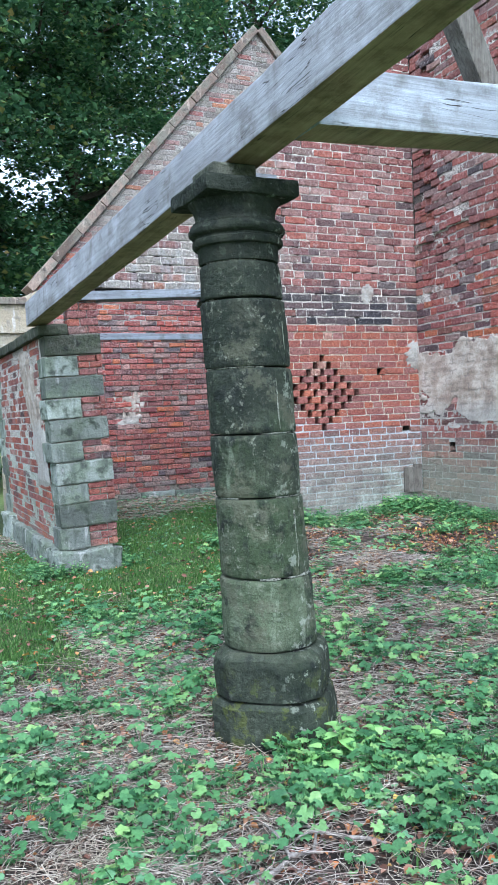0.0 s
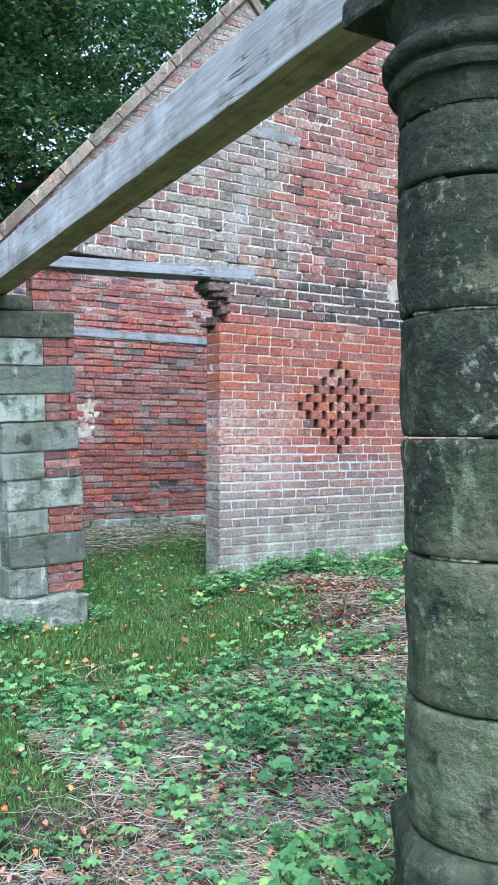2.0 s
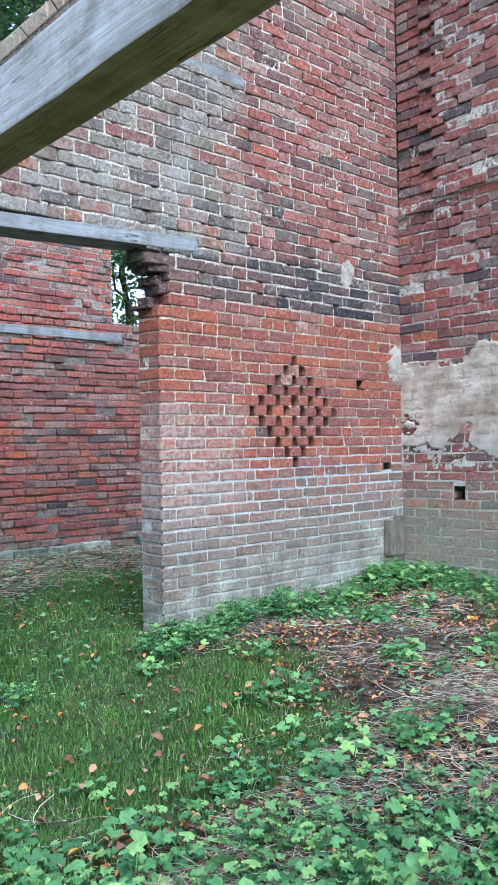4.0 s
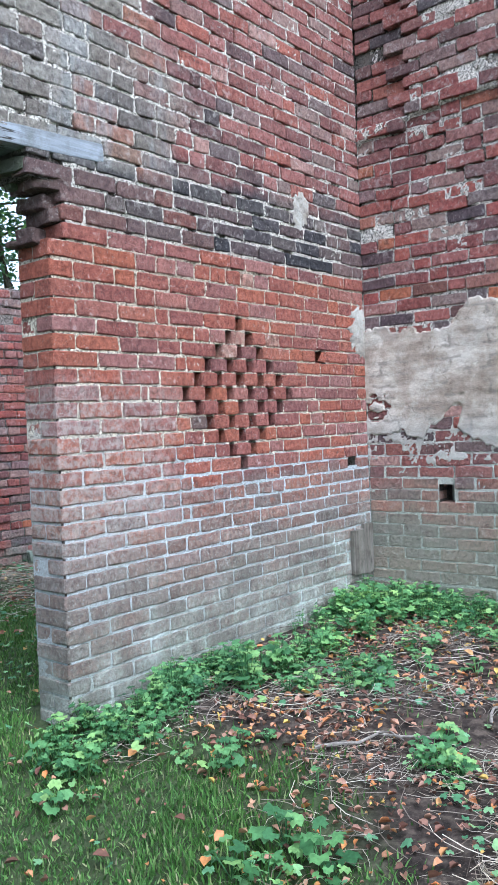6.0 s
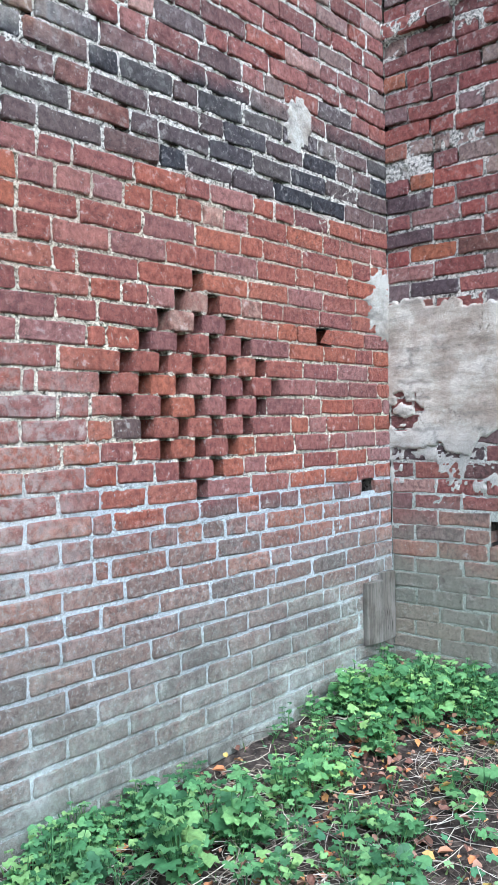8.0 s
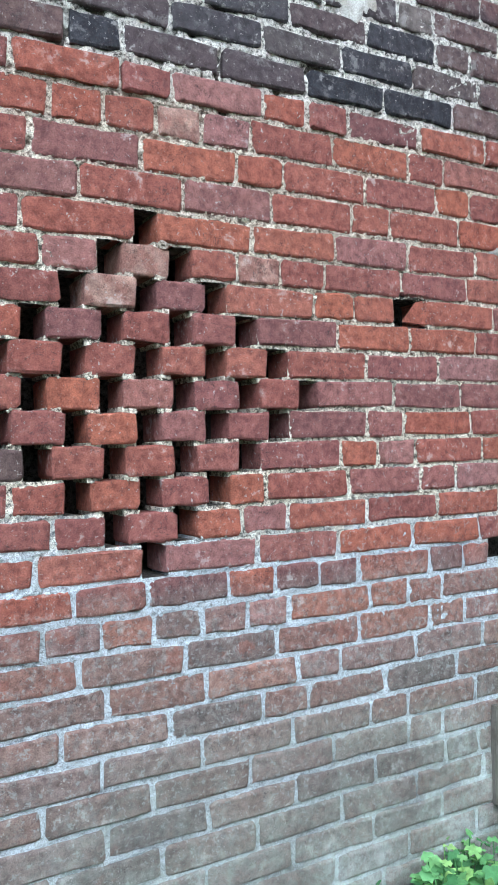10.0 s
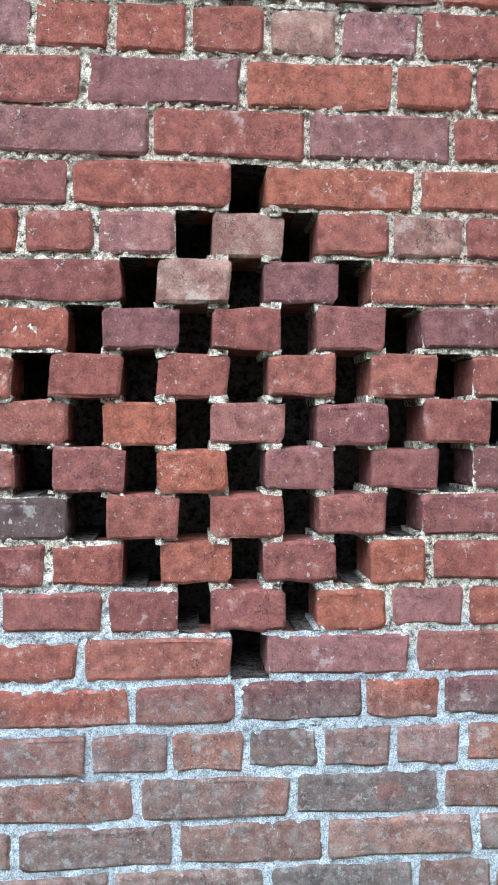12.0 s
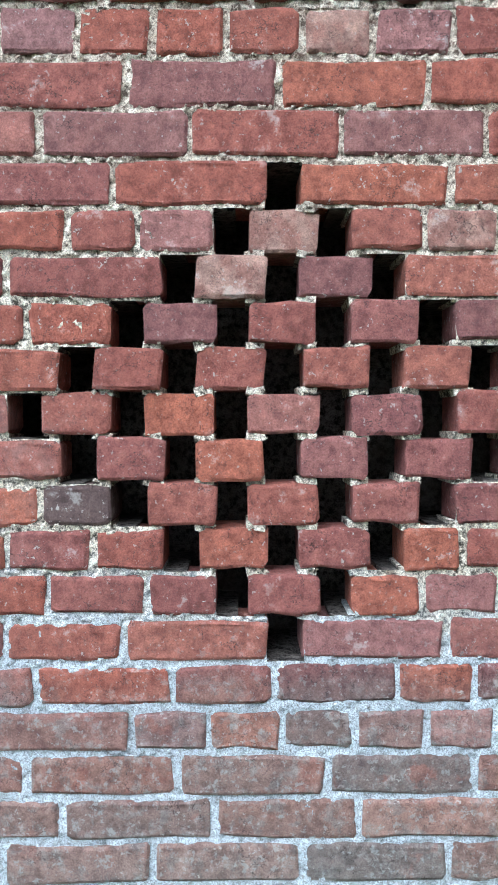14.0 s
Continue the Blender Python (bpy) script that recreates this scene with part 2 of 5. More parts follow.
FRONT_BRICK = [brick_material("front brick", front_zones, i, (0.2, -0.2), 0.6, True) for i in (False, True)]
RIGHT_BRICK = [brick_material("right brick", right_zones, i, (0.95, 0.35), 0.66) for i in (False, True)]
REAR_BRICK = [brick_material("rear brick", rear_zones, i, (0.3, -0.1)) for i in (False, True)]
PIER_BRICK = [brick_material("pier brick", lambda n, r: n.mix(n.span(n.noise(1.6, 4), 0.44, 0.56), n.ramp(r, MIXED), n.ramp(r, RED)), i, (0.2, -0.4)) for i in (False, True)]
LIME_MORTAR = mortar_material("lime mortar", (0.82, 0.735, 0.60), (0.2, -0.2), 0.2, (0.52, 0.57, 0.61), True)


def plaster_material(name, shade):
    n = Nodes(name)
    fine, mid, big = n.noise(240, 3), n.noise(26, 5), n.noise(5, 4)
    colour = n.ramp(n.noise(4.5, 7, 0.72), [(0.38, (0.29, 0.235, 0.195)), (0.5, (0.43, 0.37, 0.315)), (0.61, (0.56, 0.515, 0.46))])
    # the courses behind show through as grey lines where the skin is thin
    flat = n.add("ShaderNodeCombineXYZ")
    drift = n.math("MULTIPLY", n.math("SUBTRACT", n.noise(14, 4, 0.6), 0.5), 0.05)
    n.link(n.math("ADD", n.y, drift), flat.inputs[0])
    n.link(n.math("ADD", n.math("ADD", n.z, -1.362), drift), flat.inputs[1])
    ghost = n.add("ShaderNodeTexBrick")
    n.link(flat.outputs[0], ghost.inputs["Vector"])
    for key, value in (("Scale", 1.0), ("Brick Width", 0.25), ("Row Height", 0.0762), ("Mortar Size", 0.016), ("Mortar Smooth", 0.8)):
        ghost.inputs[key].default_value = value
    thin = n.math("MULTIPLY", ghost.outputs["Fac"], n.span(n.noise(6.0, 5, 0.65), 0.46, 0.58))
    colour = n.mix(n.math("MULTIPLY", thin, 0.75), colour, (0.25, 0.225, 0.20))
    colour = n.mix(n.math("MULTIPLY", n.span(n.noise(3.3, 6, 0.7), 0.56, 0.64), 0.4), colour, (0.33, 0.29, 0.26))
    trowel = n.add("ShaderNodeMapping")
    trowel.inputs["Scale"].default_value = (1.0, 1.0, 2.4)
    n.link(n.pos, trowel.inputs["Vector"])
    sweep = n.noise(5, 4, 0.55, trowel.outputs[0])
    colour = n.tone(colour, n.ramp(sweep, [(0.36, (0.86, 0.85, 0.84)), (0.5, (1.0, 1.0, 1.0)), (0.64, (1.08, 1.08, 1.09))]))
    pocks = n.math("MULTIPLY", n.span(n.noise(85, 4, 0.7), 0.60, 0.66), n.span(n.noise(6, 3), 0.42, 0.6))
    colour = n.mix(n.math("MULTIPLY", pocks, 0.7), colour, (0.20, 0.17, 0.145))
    hair = n.math("ABSOLUTE", n.math("SUBTRACT", n.noise(6.5, 4, 0.6), 0.5))
    hair = n.math("MULTIPLY", n.span(hair, 0.006, 0.0015), n.span(n.noise(3, 2), 0.48, 0.56))
    colour = n.mix(n.math("MULTIPLY", hair, 0.7), colour, (0.12, 0.10, 0.085))
    colour = n.mix(n.math("MULTIPLY", n.span(n.z, 1.3, 1.08), 0.5), colour, (0.42, 0.43, 0.42))
    colour = n.tone(colour, n.ramp(fine, [(0.36, tuple(c * 0.72 for c in shade)), (0.64, tuple(c * 1.18 for c in shade))]))
    return n.done(colour, 0.95, [(big, 0.3, 0.02), (sweep, 0.7, 0.012), (mid, 0.5, 0.006), (fine, 0.6, 0.002)], 0.15)


PLASTER = plaster_material("lime plaster", (1.0, 1.0, 1.0))
GREY_LIME = plaster_material("grey lime", (0.80, 0.84, 0.87))
RED_MORTAR = mortar_material("dirty mortar", (0.66, 0.61, 0.56), (0.9, 0.45), 0.3, (0.50, 0.52, 0.48))
JOINT_LIME = mortar_material("bedding lime", (0.34, 0.36, 0.30), (-1.0, -1.2), 0.5)
# Core mortar coloured dark to stand in for shade in open joints and holes.
SHADED_JOINT = mortar_material("shaded open joint", (0.13, 0.115, 0.105))
REAR_MORTAR = mortar_material("dark mortar", (0.30, 0.26, 0.24))
GABLE_MORTAR = mortar_material("gable mortar", (0.44, 0.41, 0.38))


def stone_material(name, base, green, dark, scale=1.0, crust=False):
    """Weathered sandstone with algae, lichen and dark crust; each block has its own tone."""
    n = Nodes(name)
    fine, mid, big = n.noise(220, 4), n.noise(24 * scale, 5), n.noise(4.5 * scale, 4)
    colour = n.ramp(n.object_random, [(0.0, tuple(c * 0.42 for c in base)), (0.35, tuple(c * 0.85 for c in base)), (0.7, base), (1.0, tuple(c * 1.6 for c in base))])
    colour = n.mix(n.math("MULTIPLY", n.span(big, 0.42, 0.62), 0.75), colour, green)
    colour = n.mix(n.span(n.noise(9 * scale, 5), 0.52, 0.68), colour, dark)
    colour = n.mix(n.math("MULTIPLY", n.span(n.noise(13 * scale, 6, 0.7), 0.6, 0.7), 0.6), colour, tuple(min(0.6, c * 2.6 + 0.12) for c in base))
    streak_map = n.add("ShaderNodeMapping")
    streak_map.inputs["Scale"].default_value = (1.0, 1.0, 0.22)
    n.link(n.pos, streak_map.inputs["Vector"])
    runs = n.noise(14 * scale, 4, 0.6, streak_map.outputs[0])
    colour = n.mix(n.math("MULTIPLY", n.span(runs, 0.58, 0.72), 0.55), colour, tuple(min(0.6, c * 2.2 + 0.08) for c in base))
    colour = n.mix(n.math("MULTIPLY", n.span(runs, 0.46, 0.3), 0.6), colour, dark)
    colour = n.tone(colour, n.ramp(fine, [(0.34, (0.68, 0.68, 0.68)), (0.66, (1.28, 1.28, 1.28))]))
    if crust:
        wet = n.math("ADD", n.z, n.math("MULTIPLY", n.math("SUBTRACT", n.noise(5, 6, 0.7), 0.5), 1.8))
        colour = n.mix(n.math("MULTIPLY", n.math("MAXIMUM", n.span(wet, 0.75, 1.35), n.span(n.z, 0.25, 0.05)), 0.72), colour, dark)
        lichen = n.span(n.noise(16, 7, 0.72), 0.56, 0.62)
        lichen = n.math("MULTIPLY", lichen, n.span(n.math("ADD", n.x, n.math("MULTIPLY", n.y, -0.5)), -0.68, -0.52, 0.1, 0.75))
        colour = n.mix(lichen, colour, (0.30, 0.33, 0.27))
        tan = n.math("MULTIPLY", n.span(n.noise(6.5, 6, 0.7), 0.50, 0.60), n.math("MULTIPLY", n.span(n.z, 1.75, 1.45, 0.15, 0.6), n.span(n.z, 0.05, 0.25)))
        colour = n.mix(tan, colour, (0.115, 0.118, 0.082))
        chip = n.math("MULTIPLY", n.span(n.noise(30, 7, 0.75), 0.555, 0.625), n.math("MULTIPLY", n.span(n.noise(5, 3), 0.44, 0.58, 0.1, 0.75), n.math("MULTIPLY", n.span(n.z, 0.05, 0.25, 0.2, 1.0), n.span(n.z, 1.95, 1.6, 0.3, 1.0))))
        colour = n.mix(chip, colour, (0.22, 0.23, 0.185))
        moss = n.math("MULTIPLY", n.span(n.noise(11, 5, 0.7), 0.54, 0.60), n.span(n.z, 0.15, -0.15))
        colour = n.mix(n.math("MULTIPLY", moss, 0.6), colour, (0.10, 0.12, 0.025))
    return n.done(colour, 0.9, [(big, 0.6, 0.05), (mid, 1.0, 0.022), (fine, 0.6, 0.004)], 0.25)


COLUMN_STONE = stone_material("column stone", (0.074, 0.092, 0.058), (0.044, 0.068, 0.032), (0.016, 0.020, 0.018), crust=True)
QUOIN_STONE = stone_material("quoin stone", (0.245, 0.275, 0.25), (0.16, 0.20, 0.14), (0.085, 0.10, 0.085))
GREY_QUOIN = stone_material("dark quoin stone", (0.125, 0.14, 0.125), (0.10, 0.125, 0.085), (0.05, 0.06, 0.05))
DARK_STONE = stone_material("coping stone", (0.09, 0.095, 0.075), (0.06, 0.075, 0.045), (0.035, 0.04, 0.035))
CREAM_STONE = stone_material("cream stone", (0.42, 0.36, 0.26), (0.40, 0.36, 0.28), (0.28, 0.25, 0.20))
GABLE_STONE = stone_material("gable coping", (0.21, 0.16, 0.13), (0.20, 0.20, 0.16), (0.11, 0.09, 0.08))


def wood_material(name, light, dark, axis):
    n = Nodes(name)
    m = n.add("ShaderNodeMapping")
    m.inputs["Scale"].default_value = tuple(0.05 if i == axis else 1.0 for i in range(3))
    n.link(n.gen, m.inputs["Vector"])
    grain, broad = n.noise(95, 6, 0.75, m.outputs[0]), n.noise(16, 5, 0.65, m.outputs[0])
    crack = n.math("ABSOLUTE", n.math("SUBTRACT", n.noise(22, 3, 0.5, m.outputs[0]), 0.5))
    blotch = n.noise(3.5, 4)
    colour = n.ramp(grain, [(0.15, dark), (0.55, light), (0.8, tuple(min(1, c * 1.15) for c in light))])
    colour = n.tone(colour, n.ramp(broad, [(0.36, (0.72, 0.71, 0.70)), (0.5, (0.97, 0.97, 0.97)), (0.64, (1.12, 1.13, 1.15))]))
    colour = n.tone(colour, n.ramp(n.noise(7, 6, 0.7), [(0.36, (0.66, 0.64, 0.60)), (0.5, (1.0, 1.0, 1.0)), (0.64, (1.22, 1.23, 1.26))]))
    split = n.math("MULTIPLY", n.span(crack, 0.012, 0.002), n.span(n.noise(2.5, 3), 0.52, 0.6))
    colour = n.mix(split, colour, (0.03, 0.027, 0.022))
    colour = n.mix(n.math("MULTIPLY", n.span(blotch, 0.5, 0.7), 0.45), colour, tuple(c * 0.5 for c in light))
    return n.done(colour, 0.75, [(grain, 0.45, 0.004), (broad, 0.5, 0.010)], 0.3)


BEAM_WOOD_Y = wood_material("weathered beam along", (0.38, 0.39, 0.42), (0.17, 0.165, 0.16), 1)
BEAM_WOOD_X = wood_material("weathered beam across", (0.33, 0.36, 0.395), (0.17, 0.18, 0.19), 0)
PLATE_WOOD = wood_material("grey timber plate", (0.25, 0.275, 0.31), (0.12, 0.13, 0.14), 0)
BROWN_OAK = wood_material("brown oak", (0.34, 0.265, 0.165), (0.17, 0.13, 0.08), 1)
BOARD_WOOD = wood_material("old board", (0.17, 0.155, 0.135), (0.02, 0.017, 0.015), 2)


# ---- builders ----
def mesh_of(name, verts, faces, material=None, smooth=False):
    me = bpy.data.meshes.new(name)
    me.from_pydata([tuple(v) for v in verts], [], [tuple(f) for f in faces])
    if material:
        me.materials.append(material)
    if smooth:
        me.polygons.foreach_set("use_smooth", [True] * len(me.polygons))
    me.update()
    return me


def part(name, bm, material, parent, label=""):
    """Links a bmesh as one mesh object under a thing or a part."""
    me = bpy.data.meshes.new(name)
    bmesh.ops.recalc_face_normals(bm, faces=bm.faces)
    bm.to_mesh(me)
    bm.free()
    me.materials.append(material)
    ob = new(name, me)
    ob.parent = parent
    return tagged(ob, label)


def structure(name, label, category):
    return tagged(new(name), label, category, kind="structure")


def thing(name, label, category, m=None, group=""):
    ob = tagged(new(name), label, category, group)
    if m is not None:
        ob.matrix_world = m
    return ob


def prism(outline, lo, hi, axis=1):
    """A bmesh: the outline (pairs) swept from lo to hi along an axis."""
    bm = bmesh.new()

    def at(p, d):
        return bm.verts.new((p[0], d, p[1]) if axis == 1 else (d, p[0], p[1]) if axis == 0 else (p[0], p[1], d))
    a, b = [at(p, lo) for p in outline], [at(p, hi) for p in outline]
    bm.faces.new(a)
    bm.faces.new(b)
    for i in range(len(a)):
        j = (i + 1) % len(a)
        bm.faces.new((a[i], a[j], b[j], b[i]))
    return bm


def box(x0, x1, y0, y1, z0, z1, bevel=0.0, rough=0.0, cuts=0, seed=0):
    """A bmesh box, with bevelled edges and uneven faces where asked for."""
    bm = bmesh.new()
    bmesh.ops.create_cube(bm, size=1.0)
    for v in bm.verts:
        v.co = ((x0 + x1) / 2 + v.co.x * (x1 - x0), (y0 + y1) / 2 + v.co.y * (y1 - y0), (z0 + z1) / 2 + v.co.z * (z1 - z0))
    if bevel:
        bmesh.ops.bevel(bm, geom=bm.edges[:], offset=bevel, segments=2, profile=0.6, affect="EDGES")
    if cuts:
        size = max(x1 - x0, y1 - y0, z1 - z0)
        for e_axis in range(3):
            long = [e for e in bm.edges if abs((e.verts[0].co - e.verts[1].co)[e_axis]) > size / cuts * 1.2]
            if long:
                bmesh.ops.subdivide_edges(bm, edges=long, cuts=cuts, use_grid_fill=True)
    if rough:
        off = Vector((seed * 3.7, seed * 1.3, seed * 2.1))
        for v in bm.verts:
            v.co += noise.noise_vector(v.co * 6 + off) * rough + noise.noise_vector(v.co * 25 + off) * rough * 0.4
    return bm


def ring_faces(k):
    return [tuple(range(k))] + [(r * k + i, (r + 1) * k + i, (r + 1) * k + (i + 1) % k, r * k + (i + 1) % k) for r in (0, 1) for i in range(k)]


BRICK_FACES = ring_faces(12)


def brick_verts(w, h, d, rng, worn=0.005):
    """A brick seen from its front (y = 0, towards -y): an uneven worn face, a rough arris, and sides running back to d."""
    c = worn * rng.uniform(0.4, 1.2)
    e = worn * rng.uniform(0.4, 1.6)
    c, e = c + 0.0008, e + 0.0008
    outline = [(-w / 2 + c, -h / 2), (-w / 6, -h / 2), (w / 5, -h / 2), (w / 2 - e, -h / 2), (w / 2, -h / 2 + e * 1.3), (w / 2, h / 2 - c), (w / 2 - c, h / 2), (w / 7, h / 2), (-w / 4, h / 2), (-w / 2 + e, h / 2), (-w / 2, h / 2 - e), (-w / 2, -h / 2 + c)]
    j = 0.0015 + worn * 0.42
    edge = [(x + rng.uniform(-j, j), z + rng.uniform(-j, j)) for x, z in outline]
    fx, fz = 1 - worn * 1.1 / (w / 2), 1 - worn * 1.1 / (h / 2)
    tip = rng.uniform(-1, 1) * worn * 0.35
    front = [(x * fx, tip * x / (w / 2) + rng.uniform(-j, j) * 0.3, z * fz) for x, z in edge]
    shoulder = [(x, worn * rng.uniform(0.5, 1.1), z) for x, z in edge]
    back = [(x, d, z) for x, z in outline]
    return front + shoulder + back


class Brickwork:
    """Bricks laid on one face. Those inside the near region are parts of their own, sharing a few meshes; the rest are joined."""

    def __init__(self, parent, m, materials, near, seed, worn=0.005, limit=300, depth=0.1):
        self.parent, self.m, self.materials, self.near, self.limit = parent, m, materials, near, limit
        self.rng, self.worn, self.depth = random.Random(seed), worn, depth
        self.verts, self.faces, self.count, self.shared, self.odd = [], [], 0, {}, ()

    def shape(self, w, h, d):
        key = (round(w / 0.03), round(h / 0.006), round(d / 0.05), self.rng.randrange(5))
        if key not in self.shared:
            self.shared[key] = (mesh_of("brick", brick_verts(w, h, d, self.rng, self.worn), BRICK_FACES, self.materials[0]), w, h)
        return self.shared[key]

    def lay(self, x, z, w, h, proud=0.0, tilt=0.0, depth=None):
        d = depth or self.depth
        local = Matrix.Translation((x, -proud, z)) @ Matrix.Rotation(tilt, 4, "Y")
        if self.count < self.limit and self.near(x, z):
            me, w0, h0 = self.shape(w, h, d)
            odd = [mat for sx, sz, mat in self.odd if abs(sx - x) < 0.06 and abs(sz - z) < 0.03]
            if odd:
                me = me.copy()
                me.materials[0] = odd[0]
            ob = new("brick", me)
            ob.parent = self.parent
            ob.matrix_local = self.m @ local @ Matrix.Diagonal((w / w0, 1, h / h0, 1))
            self.count += 1
        else:
            mm, base = self.m @ local, len(self.verts)
            self.verts += [mm @ Vector(v) for v in brick_verts(w, h, d, self.rng, self.worn)]
            self.faces += [tuple(base + i for i in f) for f in BRICK_FACES]

    def finish(self, label):
        if self.verts:
            ob = new("brickwork", mesh_of("brickwork", self.verts, self.faces, self.materials[1]))
            ob.parent = self.parent
            tagged(ob, label, kind="stuff")


def grain(u, z, scale, seed):
    """Smooth value noise from -1 to 1 over arrays."""
    table = np.random.RandomState(seed).uniform(-1, 1, (128, 128))
    a, b = np.asarray(u) * scale + seed * 0.37, np.asarray(z) * scale + seed * 0.71
    i, j = np.floor(a).astype(int), np.floor(b).astype(int)
    f, g = a - i, b - j
    f, g = f * f * (3 - 2 * f), g * g * (3 - 2 * g)
    i, j, k, l = i % 128, j % 128, (i + 1) % 128, (j + 1) % 128
    return (table[i, j] * (1 - f) + table[k, j] * f) * (1 - g) + (table[i, l] * (1 - f) + table[k, l] * f) * g


def sheet(name, parent, m, u0, u1, z0, z1, step, proud, keep, material, label=""):
    """An uneven skin of mortar or plaster on a face: proud(u, z) metres out of it, laid where keep(u, z) holds."""
    us, zs = np.arange(u0, u1 + step / 2, step), np.arange(z0, z1 + step / 2, step)
    u, z = np.meshgrid(us, zs)
    out = -proud(u, z)
    flat = np.stack([u.ravel(), out.ravel(), z.ravel(), np.ones(u.size)], 1) @ np.array(m).T
    n = len(us)
    i, j = np.meshgrid(np.arange(n - 1), np.arange(len(zs) - 1))
    ok = keep(us[i] + step / 2, zs[j] + step / 2)
    base = (j * n + i)[ok]
    quads = np.stack([base, base + 1, base + n + 1, base + n], 1)
    used, inverse = np.unique(quads, return_inverse=True)
    me = mesh_of(name, flat[used, :3].tolist(), inverse.reshape(-1, 4).tolist(), material, True)
    ob = new(name, me)
    ob.parent = parent
    return tagged(ob, label)


def course_joints(x0, x1, rng, before, fixed=()):
    """Joints of one course between two ends, with stretchers and headers mixed, kept off the joints of the course below."""
    xs = sorted({x0, *[f for f in fixed if x0 + 0.05 < f < x1 - 0.05], x1})
    out = [xs[0]]
    for a, b in zip(xs, xs[1:]):
        if fixed and a != x0 and b != x1:
            out.append(b)
            continue
        while b - out[-1] > 0.30:
            step = rng.choice((0.25, 0.25, 0.245, 0.127))
            if any(abs(out[-1] + step - q) < 0.03 for q in before):
                step = 0.127 if step > 0.2 else 0.25
            out.append(out[-1] + step + rng.uniform(-0.006, 0.006))
        if b - out[-1] > 0.27:
            out.append((out[-1] + b) / 2)
        out.append(b)
    return out


def ground_height(x, y):
    s = min(1.0, max(0.0, (-x - 0.6) / 2.2))
    s = s * s * (3 - 2 * s)
    inside = min(1.0, max(0.0, y / 2.5)) * min(1.0, max(0.0, (x + 2.9) / 0.6)) * (1.0 if y < 4 else 0.0)
    corner = 0.07 * max(0.0, 1 - math.hypot(x - 1.3, y) / 1.6)
    far = min(1.0, max(0.0, (math.hypot(x, y) - 9) / 10))
    base = -0.02 - 0.28 * s * (1 - inside) + corner + 0.05 * inside
    return base * (1 - far) - 0.3 * far + 0.025 * noise.noise(Vector((x * 1.7, y * 1.7, 0.3))) * (1 - far)


# ---- ground ----
def make_ground():
    n = Nodes("soil")
    fine, mid, big = n.noise(90, 5), n.noise(18, 4), n.noise(1.6, 3)
    colour = n.ramp(mid, [(0.36, (0.020, 0.016, 0.014)), (0.5, (0.045, 0.035, 0.030)), (0.64, (0.10, 0.08, 0.066))])
    colour = n.mix(n.span(fine, 0.6, 0.72), colour, (0.13, 0.105, 0.08))
    turf = n.math("MULTIPLY", n.math("MAXIMUM", n.span(n.x, -0.8, -1.2), n.span(n.y, 0.0, 0.3)), n.span(n.math("ADD", n.math("SUBTRACT", n.y, n.x), n.math("MULTIPLY", n.math("SUBTRACT", big, 0.5), 1.2)), -0.6, 0.0))
    turf = n.math("MULTIPLY", turf, n.span(n.math("ADD", n.y, n.math("MULTIPLY", n.math("SUBTRACT", big, 0.5), 1.5)), -2.9, -1.9))
    around = n.math("MAXIMUM", n.math("MAXIMUM", n.span(n.x, -5.3, -6.0), n.span(n.x, 1.6, 2.2)), n.span(n.y, -8.4, -9.2))
    turf = n.math("MAXIMUM", turf, around)
    colour = n.mix(n.math("MULTIPLY", turf, 0.8), colour, n.ramp(mid, [(0.3, (0.025, 0.045, 0.016)), (0.7, (0.06, 0.09, 0.035))]))
    # Far meadow green, raised in tone to stand in for sunlight on it.
    far = n.span(n.math("MAXIMUM", n.math("MULTIPLY", n.y, -1.0), n.math("ADD", n.y, 3.5)), 9.0, 12.0)
    colour = n.mix(far, colour, n.ramp(mid, [(0.3, (0.15, 0.21, 0.07)), (0.7, (0.25, 0.32, 0.12))]))
    soil = n.done(colour, 0.95, [(mid, 0.8, 0.03), (fine, 0.6, 0.006)], 0.2)
    ticks = [-400, -200, -100, -60, -40, -28, -20, -15, -12] + [-10 + 0.2 * i for i in range(101)] + [12, 15, 20, 28, 40, 60, 100, 200, 400]
    k = len(ticks)
    verts = [(x, y, ground_height(x, y)) for y in ticks for x in ticks]
    faces = [(j * k + i, j * k + i + 1, (j + 1) * k + i + 1, (j + 1) * k + i) for j in range(k - 1) for i in range(k - 1)]
    tagged(new("ground", mesh_of("ground", verts, faces, soil, True)), "dark bare soil and turf running up to the walls", "ground", kind="structure")


make_ground()

# ---- front wall with the honeycomb vent ----
PALE_BRICK = brick_material("buff brick", lambda n, r: n.mix(n.span(n.noise(22, 4), 0.4, 0.6), (0.38, 0.19, 0.155), (0.50, 0.31, 0.25)), False)
SOOT_BRICK = brick_material("sooted brick", lambda n, r: n.mix(n.noise(12, 4), (0.12, 0.085, 0.08), (0.20, 0.13, 0.12)), False)
PINK_BRICK = brick_material("purple brick", lambda n, r: n.mix(n.noise(14, 4), (0.30, 0.12, 0.108), (0.37, 0.195, 0.178)), False)
HALF, COURSE, MID = 0.0865, 0.0762, 1.40
CORNER, JAMB, PIER_LEFT, PIER_RIGHT = 1.31, -1.25, -2.945, -2.42
THICK = 0.225
LEAN = radians(-2.6)
LINTEL_Z = (2.415, 2.50)


def rake_front(x):
    return 3.1 + 0.74 * (x + 2.15)


